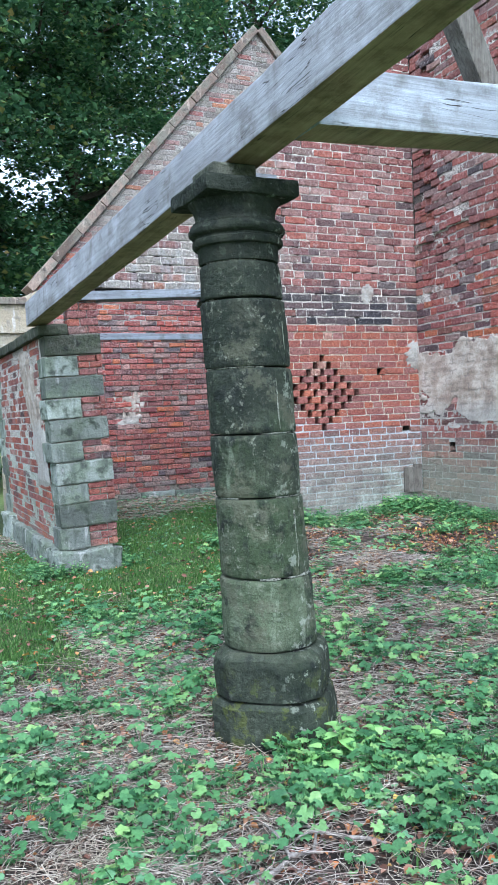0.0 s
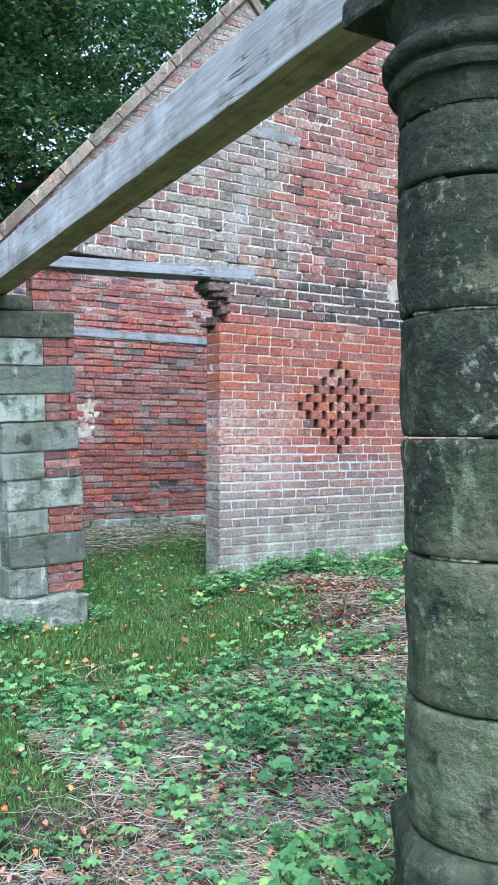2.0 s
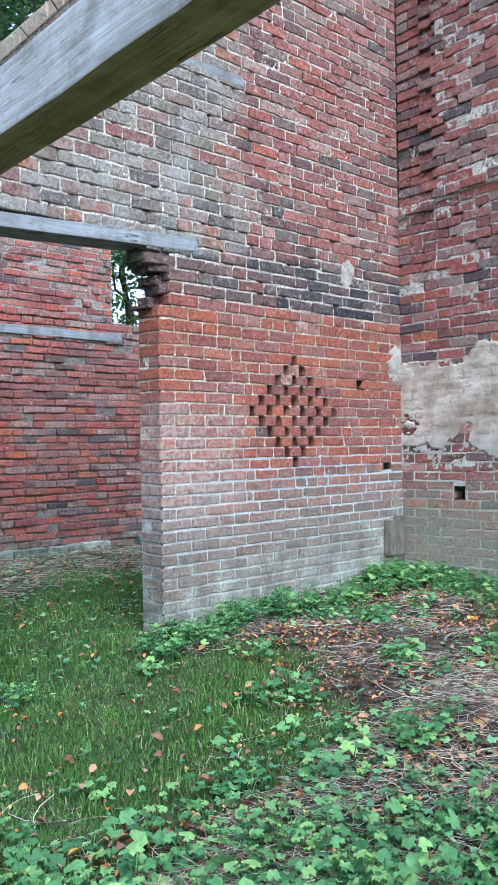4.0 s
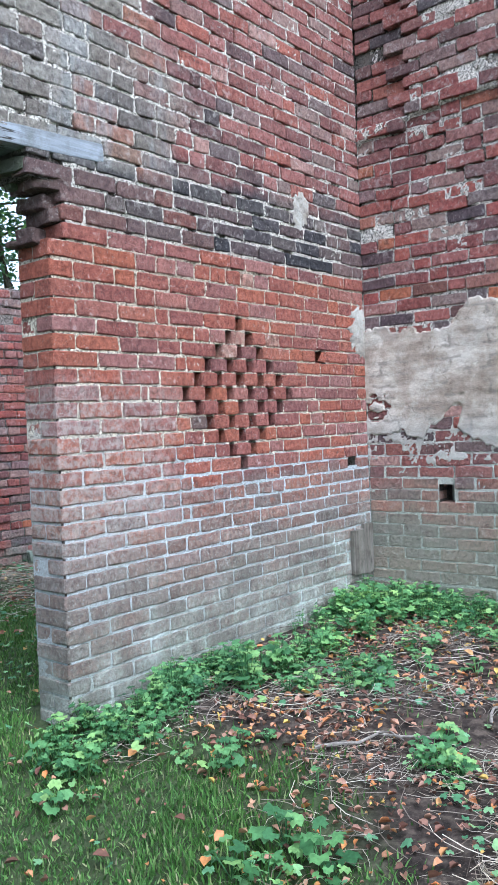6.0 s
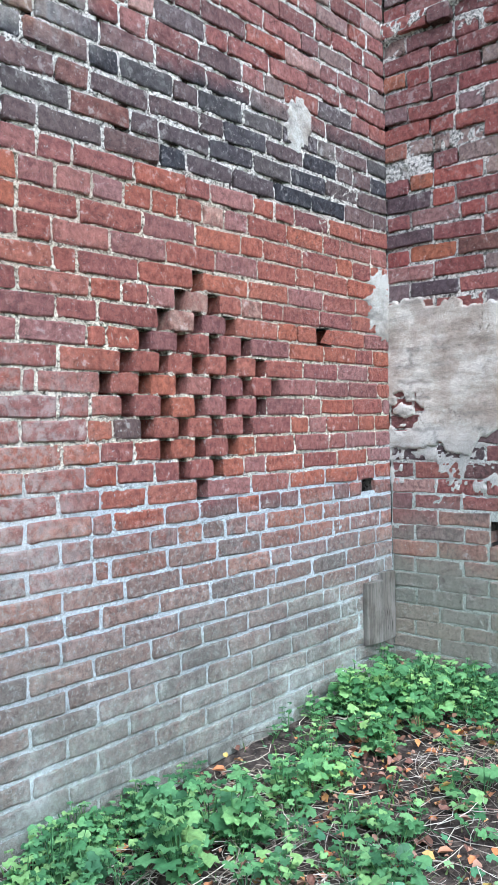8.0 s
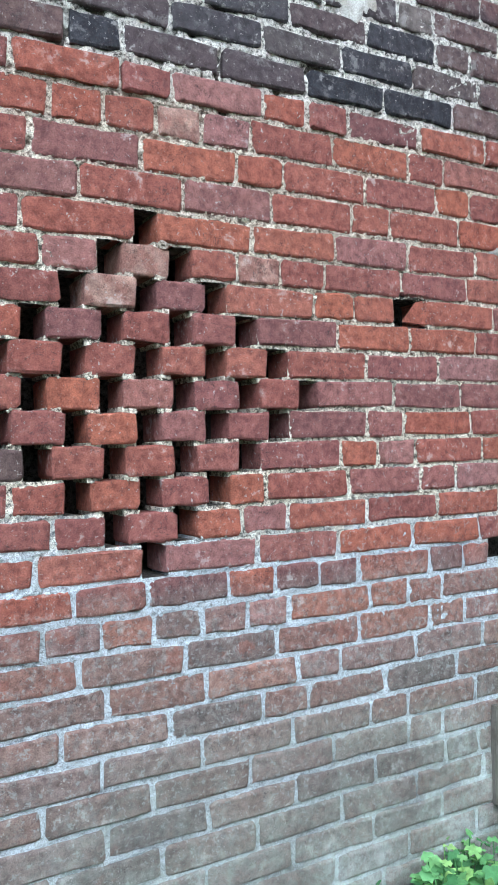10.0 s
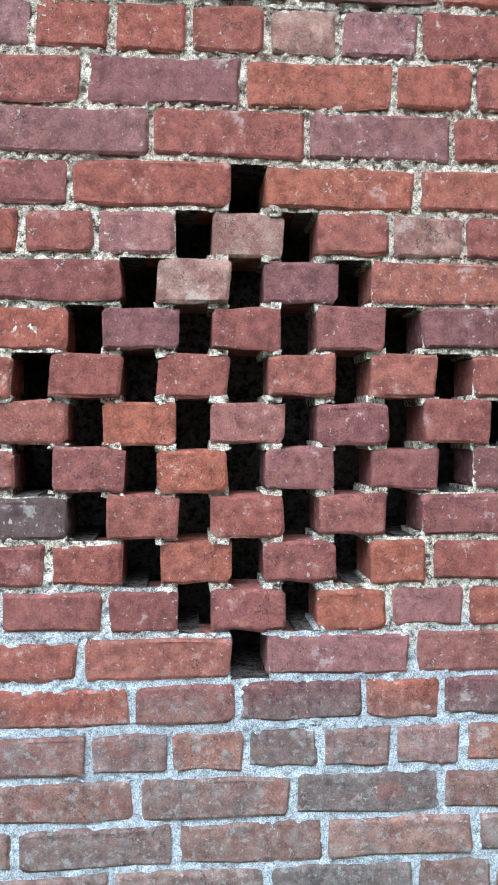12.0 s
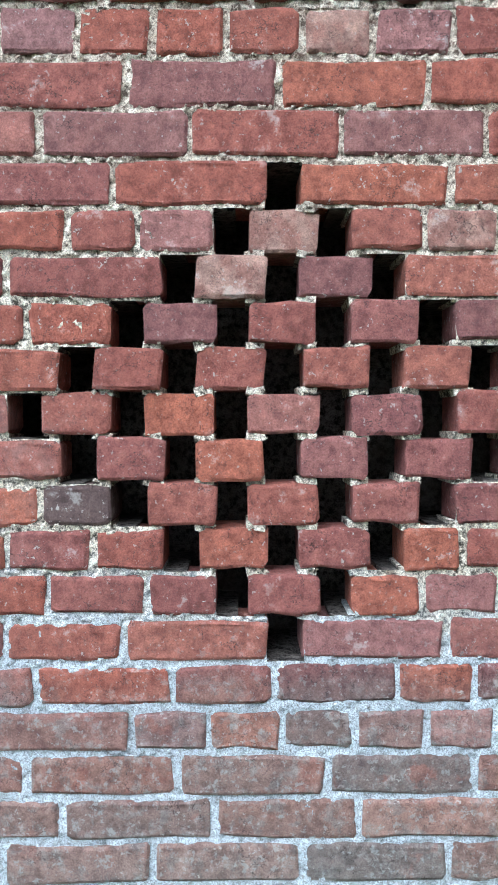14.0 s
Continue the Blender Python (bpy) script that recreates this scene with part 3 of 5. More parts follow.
def course_mid(k):
    """The height of the middle of course k, counted from the middle of the honeycomb."""
    if k <= 5:
        return MID + k * COURSE
    return MID + 5 * COURSE + (k - 5) * 0.0835


JOINTS = {
    8: (-0.471, -0.339, -0.214, -0.09, 0.033, 0.152, 0.286), 7: (-0.523, -0.259, -0.005, 0.245), 6: (-0.404, -0.153, 0.099, 0.34), 5: (-0.535, -0.283, 0.281),
    4: (-0.489, -0.358, -0.241, 0.236, 0.361), 3: (-0.462, 0.46), 2: (-0.429, 0.53), 1: (-0.62, 0.62), 0: (-0.70, 0.71), -1: (-0.50, 0.62), -2: (-0.406, 0.53), -3: (-0.32, 0.301),
    -4: (-0.526, -0.396, -0.231, 0.234, 0.363), -5: (-0.468, -0.272, 0.273), -6: (-0.418, -0.188, -0.018, 0.192),
    -7: (-0.51, -0.258, -0.13, -0.004, 0.119, 0.241, 0.359), -8: (-0.437, -0.183, 0.072, 0.322), -9: (-0.627, -0.375, -0.12, 0.127, 0.379), -10: (-0.48, -0.223, 0.028, 0.279),
}


def lattice_holes(k):
    """The middles of the openings in course k."""
    if abs(k) > 5:
        return []
    count = 6 - abs(k)
    return [(2 * i - (count - 1)) * HALF for i in range(count)]


POCKETS = ((0.776, 1.633, 0.056, 0.06), (1.10, 0.980, 0.052, 0.055))


def make_front_wall():
    wall = structure("wall_front", "ruined red brick wall with a diamond honeycomb vent", "wall")
    core_v, core_f = [], []

    def block(x0, x1, y0, y1, z0, z1):
        b = len(core_v)
        core_v.extend([(x, y, z) for z in (z0, z1) for y in (y0, y1) for x in (x0, x1)])
        core_f.extend([tuple(b + i for i in f) for f in ((0, 1, 3, 2), (4, 6, 7, 5), (0, 4, 5, 1), (2, 3, 7, 6), (0, 2, 6, 4), (1, 5, 7, 3))])

    def solid(x0, pockets, z0, z1):
        for px, pz, pw, ph in pockets:
            block(x0, px - pw, 0.012, THICK, z0, z1)
            x0 = px + pw
        block(x0, CORNER + 0.3, 0.012, THICK, z0, z1)

    work = Brickwork(wall, Matrix.Identity(4), FRONT_BRICK, lambda x, z: abs(x) < 0.95 and 0.72 < z < 2.15, 3, 0.0048)
    work.odd = ((-0.56, 1.55, SOOT_BRICK), (0.36, 1.86, SOOT_BRICK), (0.5, 1.02, SOOT_BRICK), (0.095, 2.03, PALE_BRICK), (-0.36, 1.248, SOOT_BRICK), (0.0, 1.705, PALE_BRICK), (-0.087, 1.629, PALE_BRICK), (-0.173, 1.476, PINK_BRICK), (0.173, 1.476, PINK_BRICK), (0.0, 1.476, PINK_BRICK), (0.345, 1.476, PINK_BRICK), (0.30, 1.705, PALE_BRICK), (-0.28, 1.86, PINK_BRICK), (0.22, 1.86, PINK_BRICK))
    rng, before = random.Random(7), []
    for k in range(-22, 62):
        z = course_mid(k)
        tall = (course_mid(k + 1) - course_mid(k - 1)) / 2
        low, high = z - tall / 2, z + tall / 2
        left = JAMB
        if z > LINTEL_Z[1] + 0.02:
            left = PIER_LEFT
        elif z > 2.31:
            left = -1.34
        elif z > 2.07:
            left = -1.17
        left = max(left, (z - 3.1) / 0.74 - 2.15)
        if left > CORNER - 0.1 or low < -0.3:
            continue
        holes = lattice_holes(k)
        pockets = [p for p in POCKETS if abs(p[1] - z) < tall / 2]
        joints = course_joints(left, CORNER, rng, before, JOINTS.get(k, ()))
        if holes:
            a, b = holes[0] - 0.029, holes[-1] + 0.029
            keep = [j for j in joints if j < a - 0.06]
            after = [j for j in joints if j > b + 0.06]
            if a - keep[-1] > 0.27:
                keep.append((a + keep[-1]) / 2)
            if after[0] - b > 0.27:
                after.insert(0, (b + after[0]) / 2)
            cells = list(zip(keep, keep[1:] + [a])) + list(zip([b] + after, after))
            inner = [(h0 + 0.029, h1 - 0.029) for h0, h1 in zip(holes, holes[1:])]
            block(left + 0.012, a - 0.05, 0.012, THICK, low, high)
            solid(b + 0.05, pockets, low, high)
        else:
            cells, inner = list(zip(joints, joints[1:])), []
            solid(left + 0.012, pockets, low, high)
        if pockets:
            block(pockets[0][0] - 0.1, pockets[0][0] + 0.1, THICK, THICK + 0.06, low, high)
        before = joints
        for a, b in cells:
            touch = bool(holes) and (abs(a - holes[-1] - 0.029) < 1e-6 or abs(b - holes[0] + 0.029) < 1e-6)
            x0, x1 = a + (0.0 if touch and a > 0 else -0.003 if a == left else 0.006), b - (0.0 if touch and b < 0 else 0.0065)
            for px, pz, pw, ph in pockets:
                if x0 < px - pw and px + pw < x1:
                    work.lay((px + pw + x1) / 2, z, x1 - px - pw, tall - 0.011, 0.002, 0.0, 0.1)
                if x0 < px - pw < x1:
                    x1 = px - pw
                elif x0 < px + pw < x1:
                    x0 = px + pw
                elif px - pw <= x0 and x1 <= px + pw:
                    x1 = x0
            if x1 - x0 < 0.02:
                continue
            uneven = 0.0035 if z < 2.1 else 0.007
            deep = 0.115 if touch else (0.22 if k % 2 else 0.11) if a == left else 0.1
            work.lay((x0 + x1) / 2, z + rng.uniform(-0.002, 0.002), x1 - x0, tall - (rng.uniform(0.008, 0.013) if 1.1 < z < 2.07 else rng.uniform(0.010, 0.016) if z < 2.07 or z > 2.6 else rng.uniform(0.011, 0.020)), 0.0028 + rng.uniform(0, uneven), rng.uniform(-0.008, 0.008), deep)
        for a, b in inner:
            work.lay((a + b) / 2 + rng.uniform(-0.003, 0.003), z + rng.uniform(-0.002, 0.002), b - a + rng.uniform(-0.004, 0.004), tall - rng.uniform(0.005, 0.010), rng.uniform(-0.005, 0.008), rng.uniform(-0.018, 0.018), 0.115)
    # unseen box added behind the vent to keep light out of its openings
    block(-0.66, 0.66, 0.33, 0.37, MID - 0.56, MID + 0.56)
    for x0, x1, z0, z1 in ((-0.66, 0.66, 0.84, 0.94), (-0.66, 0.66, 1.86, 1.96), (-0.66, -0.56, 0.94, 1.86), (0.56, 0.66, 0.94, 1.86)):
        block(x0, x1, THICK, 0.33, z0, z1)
    work.finish("weathered courses of handmade brick")
    core = new("mortar", mesh_of("mortar", core_v, core_f, SHADED_JOINT))
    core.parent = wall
    # mortar pads between the bricks of the vent
    pads = bmesh.new()
    for k in range(-6, 6):
        lo, hi = lattice_holes(k), lattice_holes(k + 1)
        edge = sorted({round(h + s * 0.029, 4) for h in lo + hi for s in (-1, 1)})
        z = (course_mid(k) + course_mid(k + 1)) / 2
        if not edge:
            continue
        solid = [x for x in np.arange(edge[0] - 0.1, edge[-1] + 0.1, 0.0145) if all(abs(x - h) > 0.031 for h in lo + hi)]
        for x in solid:
            w, h, d = 0.0155 + rng.uniform(0, 0.004), rng.uniform(0.010, 0.017), rng.uniform(0.001, 0.014)
            m = Matrix.Translation((x, d + 0.05, z)) @ Matrix.Rotation(rng.uniform(-0.3, 0.3), 4, "Y") @ Matrix.Diagonal((w, 0.10, h, 1))
            bmesh.ops.create_cube(pads, size=1.0, matrix=m)
    part("mortar_bed", pads, LIME_MORTAR, wall)

    def bed(x, z):
        low = np.clip((1.15 - z) / 0.3, 0, 1)
        return np.minimum(-0.0022 + 0.0012 * low + (0.0052 - 0.0022 * low) * grain(x, z, 120, 1) + 0.0024 * grain(x, z, 34, 2), 0.0026)

    def ragged_bed(x, z):
        return bed(x, z) + 0.002 - 0.020 * np.clip(grain(x, z, 13, 71) + 0.6 * grain(x, z, 47, 72) - 0.2, 0, 1)

    def clear_of_openings(x, z):
        k = np.round((z - MID) / COURSE)
        half = np.where(np.abs(k) <= 5.5, (5 - np.abs(k)) * HALF + 0.031, 0.0)
        ok = (np.abs(x) > half) | (np.abs(k) > 5.2)
        for px, pz, pw, ph in POCKETS:
            ok &= (np.abs(x - px) > pw) | (np.abs(z - pz) > 0.05)
        return ok

    sheet("mortar_face", wall, Matrix.Identity(4), -0.66, 0.9, 0.55, 2.07, 0.0045, bed, clear_of_openings, LIME_MORTAR)
    sheet("mortar_face", wall, Matrix.Identity(4), JAMB + 0.012, CORNER, -0.15, 2.07, 0.009, lambda x, z: bed(x, z) - 0.0005, lambda x, z: clear_of_openings(x, z) & ((x < -0.65) | (x > 0.89) | (z < 0.56)), LIME_MORTAR)
    sheet("mortar_face", wall, Matrix.Identity(4), PIER_LEFT + 0.02, CORNER, 2.5, 5.2, 0.015, ragged_bed, lambda x, z: z < rake_front(x) - 0.05, LIME_MORTAR)
    sheet("mortar_face", wall, Matrix.Identity(4), -1.15, CORNER, 2.07, 2.5, 0.010, ragged_bed, lambda x, z: z > 0, LIME_MORTAR)

    def patch_of(cx, cz, rx, rz, seed):
        def out(x, z):
            d = np.hypot((x - cx) / rx, (z - cz) / rz) + 0.14 * grain(x, z, 9, seed) + 0.16 * grain(x, z, 28, seed + 1) + 0.1 * grain(x, z, 70, seed + 3)
            return np.clip((0.9 - d) * 0.04, -0.02, 0.0085) + 0.003 * grain(x, z, 60, seed + 2)
        return out

    for cx, cz, rx, rz, seed in ((1.28, 1.80, 0.17, 0.19, 151), (0.63, 2.53, 0.11, 0.14, 158)):
        out = patch_of(cx, cz, rx, rz, seed)
        sheet("plaster_patch", wall, Matrix.Identity(4), cx - 0.3, min(CORNER, cx + 0.3), cz - 0.32, cz + 0.32, 0.010, out, lambda x, z, o=out: o(x, z) > -0.012, GREY_LIME, "patch of old grey lime")
    # jamb end
    side = Brickwork(wall, Matrix.Translation((JAMB, 0, 0)) @ Matrix.Rotation(radians(-90), 4, "Z"), FRONT_BRICK, lambda x, z: True, 11, 0.006)
    for k in range(-20, 9):
        z = course_mid(k)
        if z > 2.06:
            continue
        if k % 2 == 0:
            side.lay(-0.172, z, 0.1, 0.064, rng.uniform(-0.006, 0.004), rng.uniform(-0.01, 0.01))
    sheet("mortar_face", wall, Matrix.Translation((JAMB, 0, 0)) @ Matrix.Rotation(radians(-90), 4, "Z"), -THICK, -0.008, -0.2, 2.06, 0.009, lambda u, z: 0.002 * grain(u, z, 90, 81) - 0.0045, lambda u, z: z > -1, LIME_MORTAR)
    # corbelled stones over the jamb
    for x0, x1, y0, z0, z1, turn in ((-1.36, -1.10, 0.01, 2.35, 2.412, 3), (-1.33, -1.14, 0.16, 2.30, 2.35, -6), (-1.29, -1.10, 0.02, 2.285, 2.345, -4), (-1.24, -1.10, 0.05, 2.215, 2.28, 5), (-1.21, -1.09, 0.02, 2.15, 2.21, -5), (-1.25, -1.10, 0.10, 2.085, 2.145, 4), (-1.30, -1.12, 0.05, 2.055, 2.08, 1)):
        bm = box(x0, x1, y0, THICK, z0, z1, 0.010, 0.014, 4, x0 * 9 + z0)
        bm.transform(Matrix.Translation((x0, 0.1, z0)) @ Matrix.Rotation(radians(turn), 4, "Y") @ Matrix.Rotation(radians(turn * 1.5), 4, "Z") @ Matrix.Translation((-x0, -0.1, -z0)))
        part("broken_brick", bm, SOOT_BRICK if z0 < 2.3 else DARK_STONE, wall)
    bm = box(-2.62, -0.80, -0.008, THICK, LINTEL_Z[0], LINTEL_Z[1], 0.006, 0.002, 10)
    bm.transform(Matrix.Translation((-1.5, 0, 0.012)) @ Matrix.Rotation(radians(-2.8), 4, "Y") @ Matrix.Translation((1.5, 0, 0)))
    part("lintel", bm, PLATE_WOOD, wall, "grey weathered timber lintel plate")
    part("timber_plate", box(-1.36, -0.475, -0.008, 0.1, 3.69, 3.755, 0.005, 0.002, 8), PLATE_WOOD, wall, "grey timber plate set in brick")
    return wall


make_front_wall()


# ---- right wall ----
def make_right_wall():
    wall = structure("wall_right", "rough red brick wall with patches of old lime plaster", "wall")
    m = Matrix.Translation((CORNER, 0, 0)) @ Matrix.Rotation(radians(-90), 4, "Z")
    hole = (0.505, 0.62, 0.655, 0.80)
    part("mortar", prism([(0.3, -0.4), (-6.0, -0.4), (-6.0, 6.3), (0.3, 5.9)], CORNER + 0.2, CORNER + 0.45, 0), RED_MORTAR, wall)
    for outline in (((0.0, -0.4), (-6.0, -0.4), (-6.0, hole[2]), (0.0, hole[2])), ((0.0, hole[2]), (-hole[0], hole[2]), (-hole[0], hole[3]), (0.0, hole[3])),
                    ((-hole[1], hole[2]), (-6.0, hole[2]), (-6.0, hole[3]), (-hole[1], hole[3])), ((0.0, hole[3]), (-6.0, hole[3]), (-6.0, 6.2), (0.0, 5.8))):
        part("mortar", prism(list(outline), CORNER + 0.02, CORNER + 0.2, 0), SHADED_JOINT, wall)
    work = Brickwork(wall, m, RIGHT_BRICK, lambda x, z: x < 1.35 and 0.2 < z < 2.6, 21, 0.0045)
    rng, before = random.Random(5), []
    for k in range(-22, 62):
        z = course_mid(k)
        if z < -0.3 or z > 5.9:
            continue
        joints = course_joints(0.0, 6.0, rng, before)
        before = joints
        for a, b in zip(joints, joints[1:]):
            if hole[2] < z < hole[3]:
                if a < hole[0] < b:
                    b = hole[0] + 0.006
                elif a < hole[1] < b:
                    a = hole[1] - 0.006
                elif hole[0] <= a and b <= hole[1]:
                    continue
                if b - a < 0.04:
                    continue
            rugged = 0.003 if z < 1.0 else 0.006 if z < 2.0 else 0.011
            if rng.random() < (0.0 if z < 2.4 else 0.025):
                continue
            u = (a + b) / 2
            ledge = 0.03 if z > 3.02 + 0.12 * math.sin(u * 2.0) else 0.0
            recess = -0.035 if z > 3.2 and u < 0.28 else 0.0
            wave = 0.012 * math.sin(u * 1.3) + (0.02 * math.sin(u * 4 + z) if z > 2.6 else 0.0)
            work.lay(u, z + rng.uniform(-0.004, 0.004) + wave, b - a - rng.uniform(0.009, 0.016), 0.068 + rng.uniform(-0.007, 0.006) + (0.002 if z > 2.1 else 0), ledge + recess + 0.001 + rng.uniform(-rugged * 0.2, rugged), rng.uniform(-1, 1) * (0.006 if z < 2 else 0.018), 0.12)

    def bed(u, z):
        up = np.clip((z - 2.0) / 0.5, 0, 1)
        return -0.002 + 0.001 * up + 0.03 * (z > 3.05 + 0.12 * np.sin(u * 2.0)) - 0.05 * ((z > 3.15) & (u < 0.42)) + 0.003 * grain(u, z, 90, 4) + (0.001 + 0.002 * up) * grain(u, z, 22, 5) - 0.04 * up * np.clip(grain(u, z, 13, 75) + 0.6 * grain(u, z, 45, 76) - 0.2, 0, 1)

    sheet("mortar_face", wall, m, 0.0, 2.4, -0.15, 5.2, 0.015, bed, lambda u, z: (u < hole[0]) | (u > hole[1]) | (z < hole[2]) | (z > hole[3]), RED_MORTAR)

    def plaster(u, z):
        top = np.interp(u, (0.0, 0.17, 0.3, 0.4, 0.62, 0.75, 1.2, 2.0, 2.6), (1.80, 1.84, 1.79, 1.78, 1.82, 1.93, 1.90, 1.95, 1.5))
        low = np.interp(u, (0.0, 0.3, 0.42, 0.47, 0.62, 0.76, 1.1, 2.0, 2.6), (1.12, 1.12, 1.06, 1.16, 1.18, 1.05, 1.0, 1.05, 1.5))
        ragged = 0.035 * grain(u, z, 11, 6) + 0.018 * grain(u, z, 35, 7) + 0.008 * grain(u, z, 90, 14)
        inside = np.minimum(top - z, z - low) + ragged
        tear = np.hypot((u - 0.60 - 0.55 * (z - 1.2)) / 0.062, (z - 1.2) / 0.125) - 1 + 0.3 * grain(u, z, 20, 8)
        swirl = np.hypot((u - 0.09) / 0.075, (z - 1.29) / 0.065) - 1 + 0.5 * grain(u, z, 25, 9)
        inside = np.minimum(inside, np.minimum(tear * 0.05, np.where(np.abs(swirl) < 0.22, -0.01, 0.03)))
        skin = 0.011 + 0.004 * grain(u, z, 4, 10) + 0.0005 * grain(u, z, 50, 11) + 0.0008 * np.cos((z - MID + 0.012 * grain(u, z, 5, 15)) / COURSE * 2 * np.pi) * np.clip(0.6 + grain(u, z, 3, 16), 0.1, 1.2) + 0.0016 * grain(u, z * 2.2, 9, 12)
        return np.clip(inside * 1.4, -0.03, 1) .clip(None, skin)

    sheet("plaster", wall, m, 0.0, 2.6, 0.9, 2.1, 0.008, plaster, lambda u, z: plaster(u, z) > -0.02, PLASTER, "peeling cream lime plaster")

    def remains(u, z):
        d = np.abs(z - 1.06 - 0.03 * np.sin(u * 9)) / 0.13 + 0.9 * grain(u, z, 12, 91) + 0.8 * grain(u, z, 34, 92) + 0.5 * grain(u, z, 80, 93)
        return np.clip((0.3 - d) * 0.02, -0.02, 0.004) + 0.0015 * grain(u, z, 60, 94)

    sheet("plaster_patch", wall, m, 0.0, 1.9, 0.86, 1.28, 0.009, remains, lambda u, z: remains(u, z) > -0.004, PLASTER, "flakes of old lime left on the brick")
    work.finish("rough courses of old brick")
    return wall


make_right_wall()


# ---- rear gable wall ----
REAR = 3.5
APEX = (1.1, 7.05)
SLOPE = 1.13
WINDOW = (0.69, 1.55, 2.55, 3.58)


def gable_top(x):
    return APEX[1] - SLOPE * abs(x - APEX[0])


def make_rear_wall():
    wall = structure("wall_rear", "old brick gable wall with stone coping", "wall")
    left, right = -2.9, 5.1
    x0, x1, z0, z1 = WINDOW
    y0, y1 = REAR + 0.005, REAR + 0.35
    low = [(left, -0.4), (right, -0.4), (right, z0), (left, z0)]
    part("mortar", prism(low, y0 + 0.006, y1), REAR_MORTAR, wall)
    part("mortar", prism([(left, z0), (x0, z0), (x0, gable_top(x0) - 0.02), (left, gable_top(left))], y0, y1), GABLE_MORTAR, wall)
    part("mortar", prism([(x1, z0), (right, z0), (right, gable_top(right)), (x1, gable_top(x1))], y0, y1), GABLE_MORTAR, wall)
    part("mortar", prism([(x0, z1), (x1, z1), (x1, gable_top(x1)), APEX, (x0, gable_top(x0))], y0, y1), GABLE_MORTAR, wall)
    work = Brickwork(wall, Matrix.Translation((0, REAR, 0)), REAR_BRICK, lambda x, z: -1.6 < x < 1.2 and 0.5 < z < 2.4, 31, 0.006)
    rng, before = random.Random(8), []
    for k in range(-20, 95):
        z = -0.16 + 0.078 * (k + 20)
        if z > 6.95:
            break
        a0, b0 = left, min(right, 2.0)
        if z > gable_top(left):
            a0 = APEX[0] - (APEX[1] - z) / SLOPE + 0.03
            b0 = min(2.0, APEX[0] + (APEX[1] - z) / SLOPE - 0.03)
        if b0 - a0 < 0.1:
            continue
        joints = course_joints(a0, b0, rng, before)
        before = joints
        for a, b in zip(joints, joints[1:]):
            if z0 < z < z1:
                if a > x0 - 0.02 and b < x1 + 0.02:
                    continue
                if a < x0 < b:
                    b = x0
                if a < x1 < b:
                    a = x1
                if b - a < 0.04:
                    continue
            rugged = 0.019 if z < 3.2 else 0.006
            if z < 2.3 and rng.random() < 0.03:
                continue
            work.lay((a + b) / 2, z + rng.uniform(-0.003, 0.003), b - a - rng.uniform(0.010, 0.016), 0.066 + rng.uniform(-0.008, 0.005), rng.uniform(-rugged * 0.3, rugged), rng.uniform(-0.03, 0.03))
    work.finish("weathered courses of old brick")
    def limed(x, z):
        d = np.hypot((x + 1.17) / 0.24, (z - 1.36) / 0.26) + 0.5 * grain(x, z, 7, 61) + 0.55 * grain(x, z, 22, 62)
        return np.clip((0.72 - d) * 0.05, -0.02, 0.009) + 0.003 * grain(x, z, 50, 63)

    sheet("plaster_patch", wall, Matrix.Translation((0, REAR, 0)), -1.7, -0.7, 0.8, 1.9, 0.012, limed, lambda x, z: limed(x, z) > -0.012, PLASTER, "patch of white lime")
    # coping along the rake, kneeler and corner stones
    for side in (-1, 1):
        run = 3.95 * math.sqrt(1 + SLOPE * SLOPE)
        pieces = 11
        for i in range(pieces - 1 if side < 0 else pieces):
            a, b = run * i / pieces, run * (i + 1) / pieces
            bm = box(a + 0.004, b - 0.004, -0.06, 0.42, -0.02, 0.10, 0.012, 0.006, 2, i)
            turn = Matrix.Rotation(math.atan(SLOPE), 4, "Y")
            if side < 0:
                turn = Matrix.Rotation(-math.atan(SLOPE), 4, "Y") @ Matrix.Rotation(math.pi, 4, "Z") @ Matrix.Translation((0, -0.36, 0))
            bm.transform(Matrix.Translation((APEX[0], REAR, APEX[1])) @ turn)
            part("coping_stone", bm, GABLE_STONE, wall)
    part("kneeler", prism([(-2.98, 2.42), (-2.32, 2.42), (-2.32, 3.05), (-2.60, 2.92), (-2.98, 2.80)], REAR - 0.05, REAR + 0.4), CREAM_STONE, wall, "cream sandstone kneeler")
    part("cornice", box(-3.06, -2.58, REAR - 0.1, REAR + 0.42, 2.80, 2.9, 0.02), GABLE_STONE, wall)
    for i, z in enumerate((-0.3, 0.0, 0.3, 0.62, 0.94, 1.26, 1.55, 1.85, 2.14)):
        part("quoin", box(-2.96, -2.45 - 0.2 * (i % 2), REAR - 0.012, REAR + 0.36, z, z + 0.29, 0.012), CREAM_STONE, wall)
    part("timber_plate", box(-1.6, 0.80, REAR - 0.02, REAR + 0.2, 2.335, 2.425, 0.006, 0.002, 10), PLATE_WOOD, wall, "grey timber sill plate")
    part("window_frame", box(0.66, 1.58, REAR + 0.03, REAR + 0.12, 3.52, 3.60, 0.006), PLATE_WOOD, wall)
    rng = random.Random(6)
    x = -2.45
    while x < 1.9:
        w = rng.uniform(0.3, 0.6)
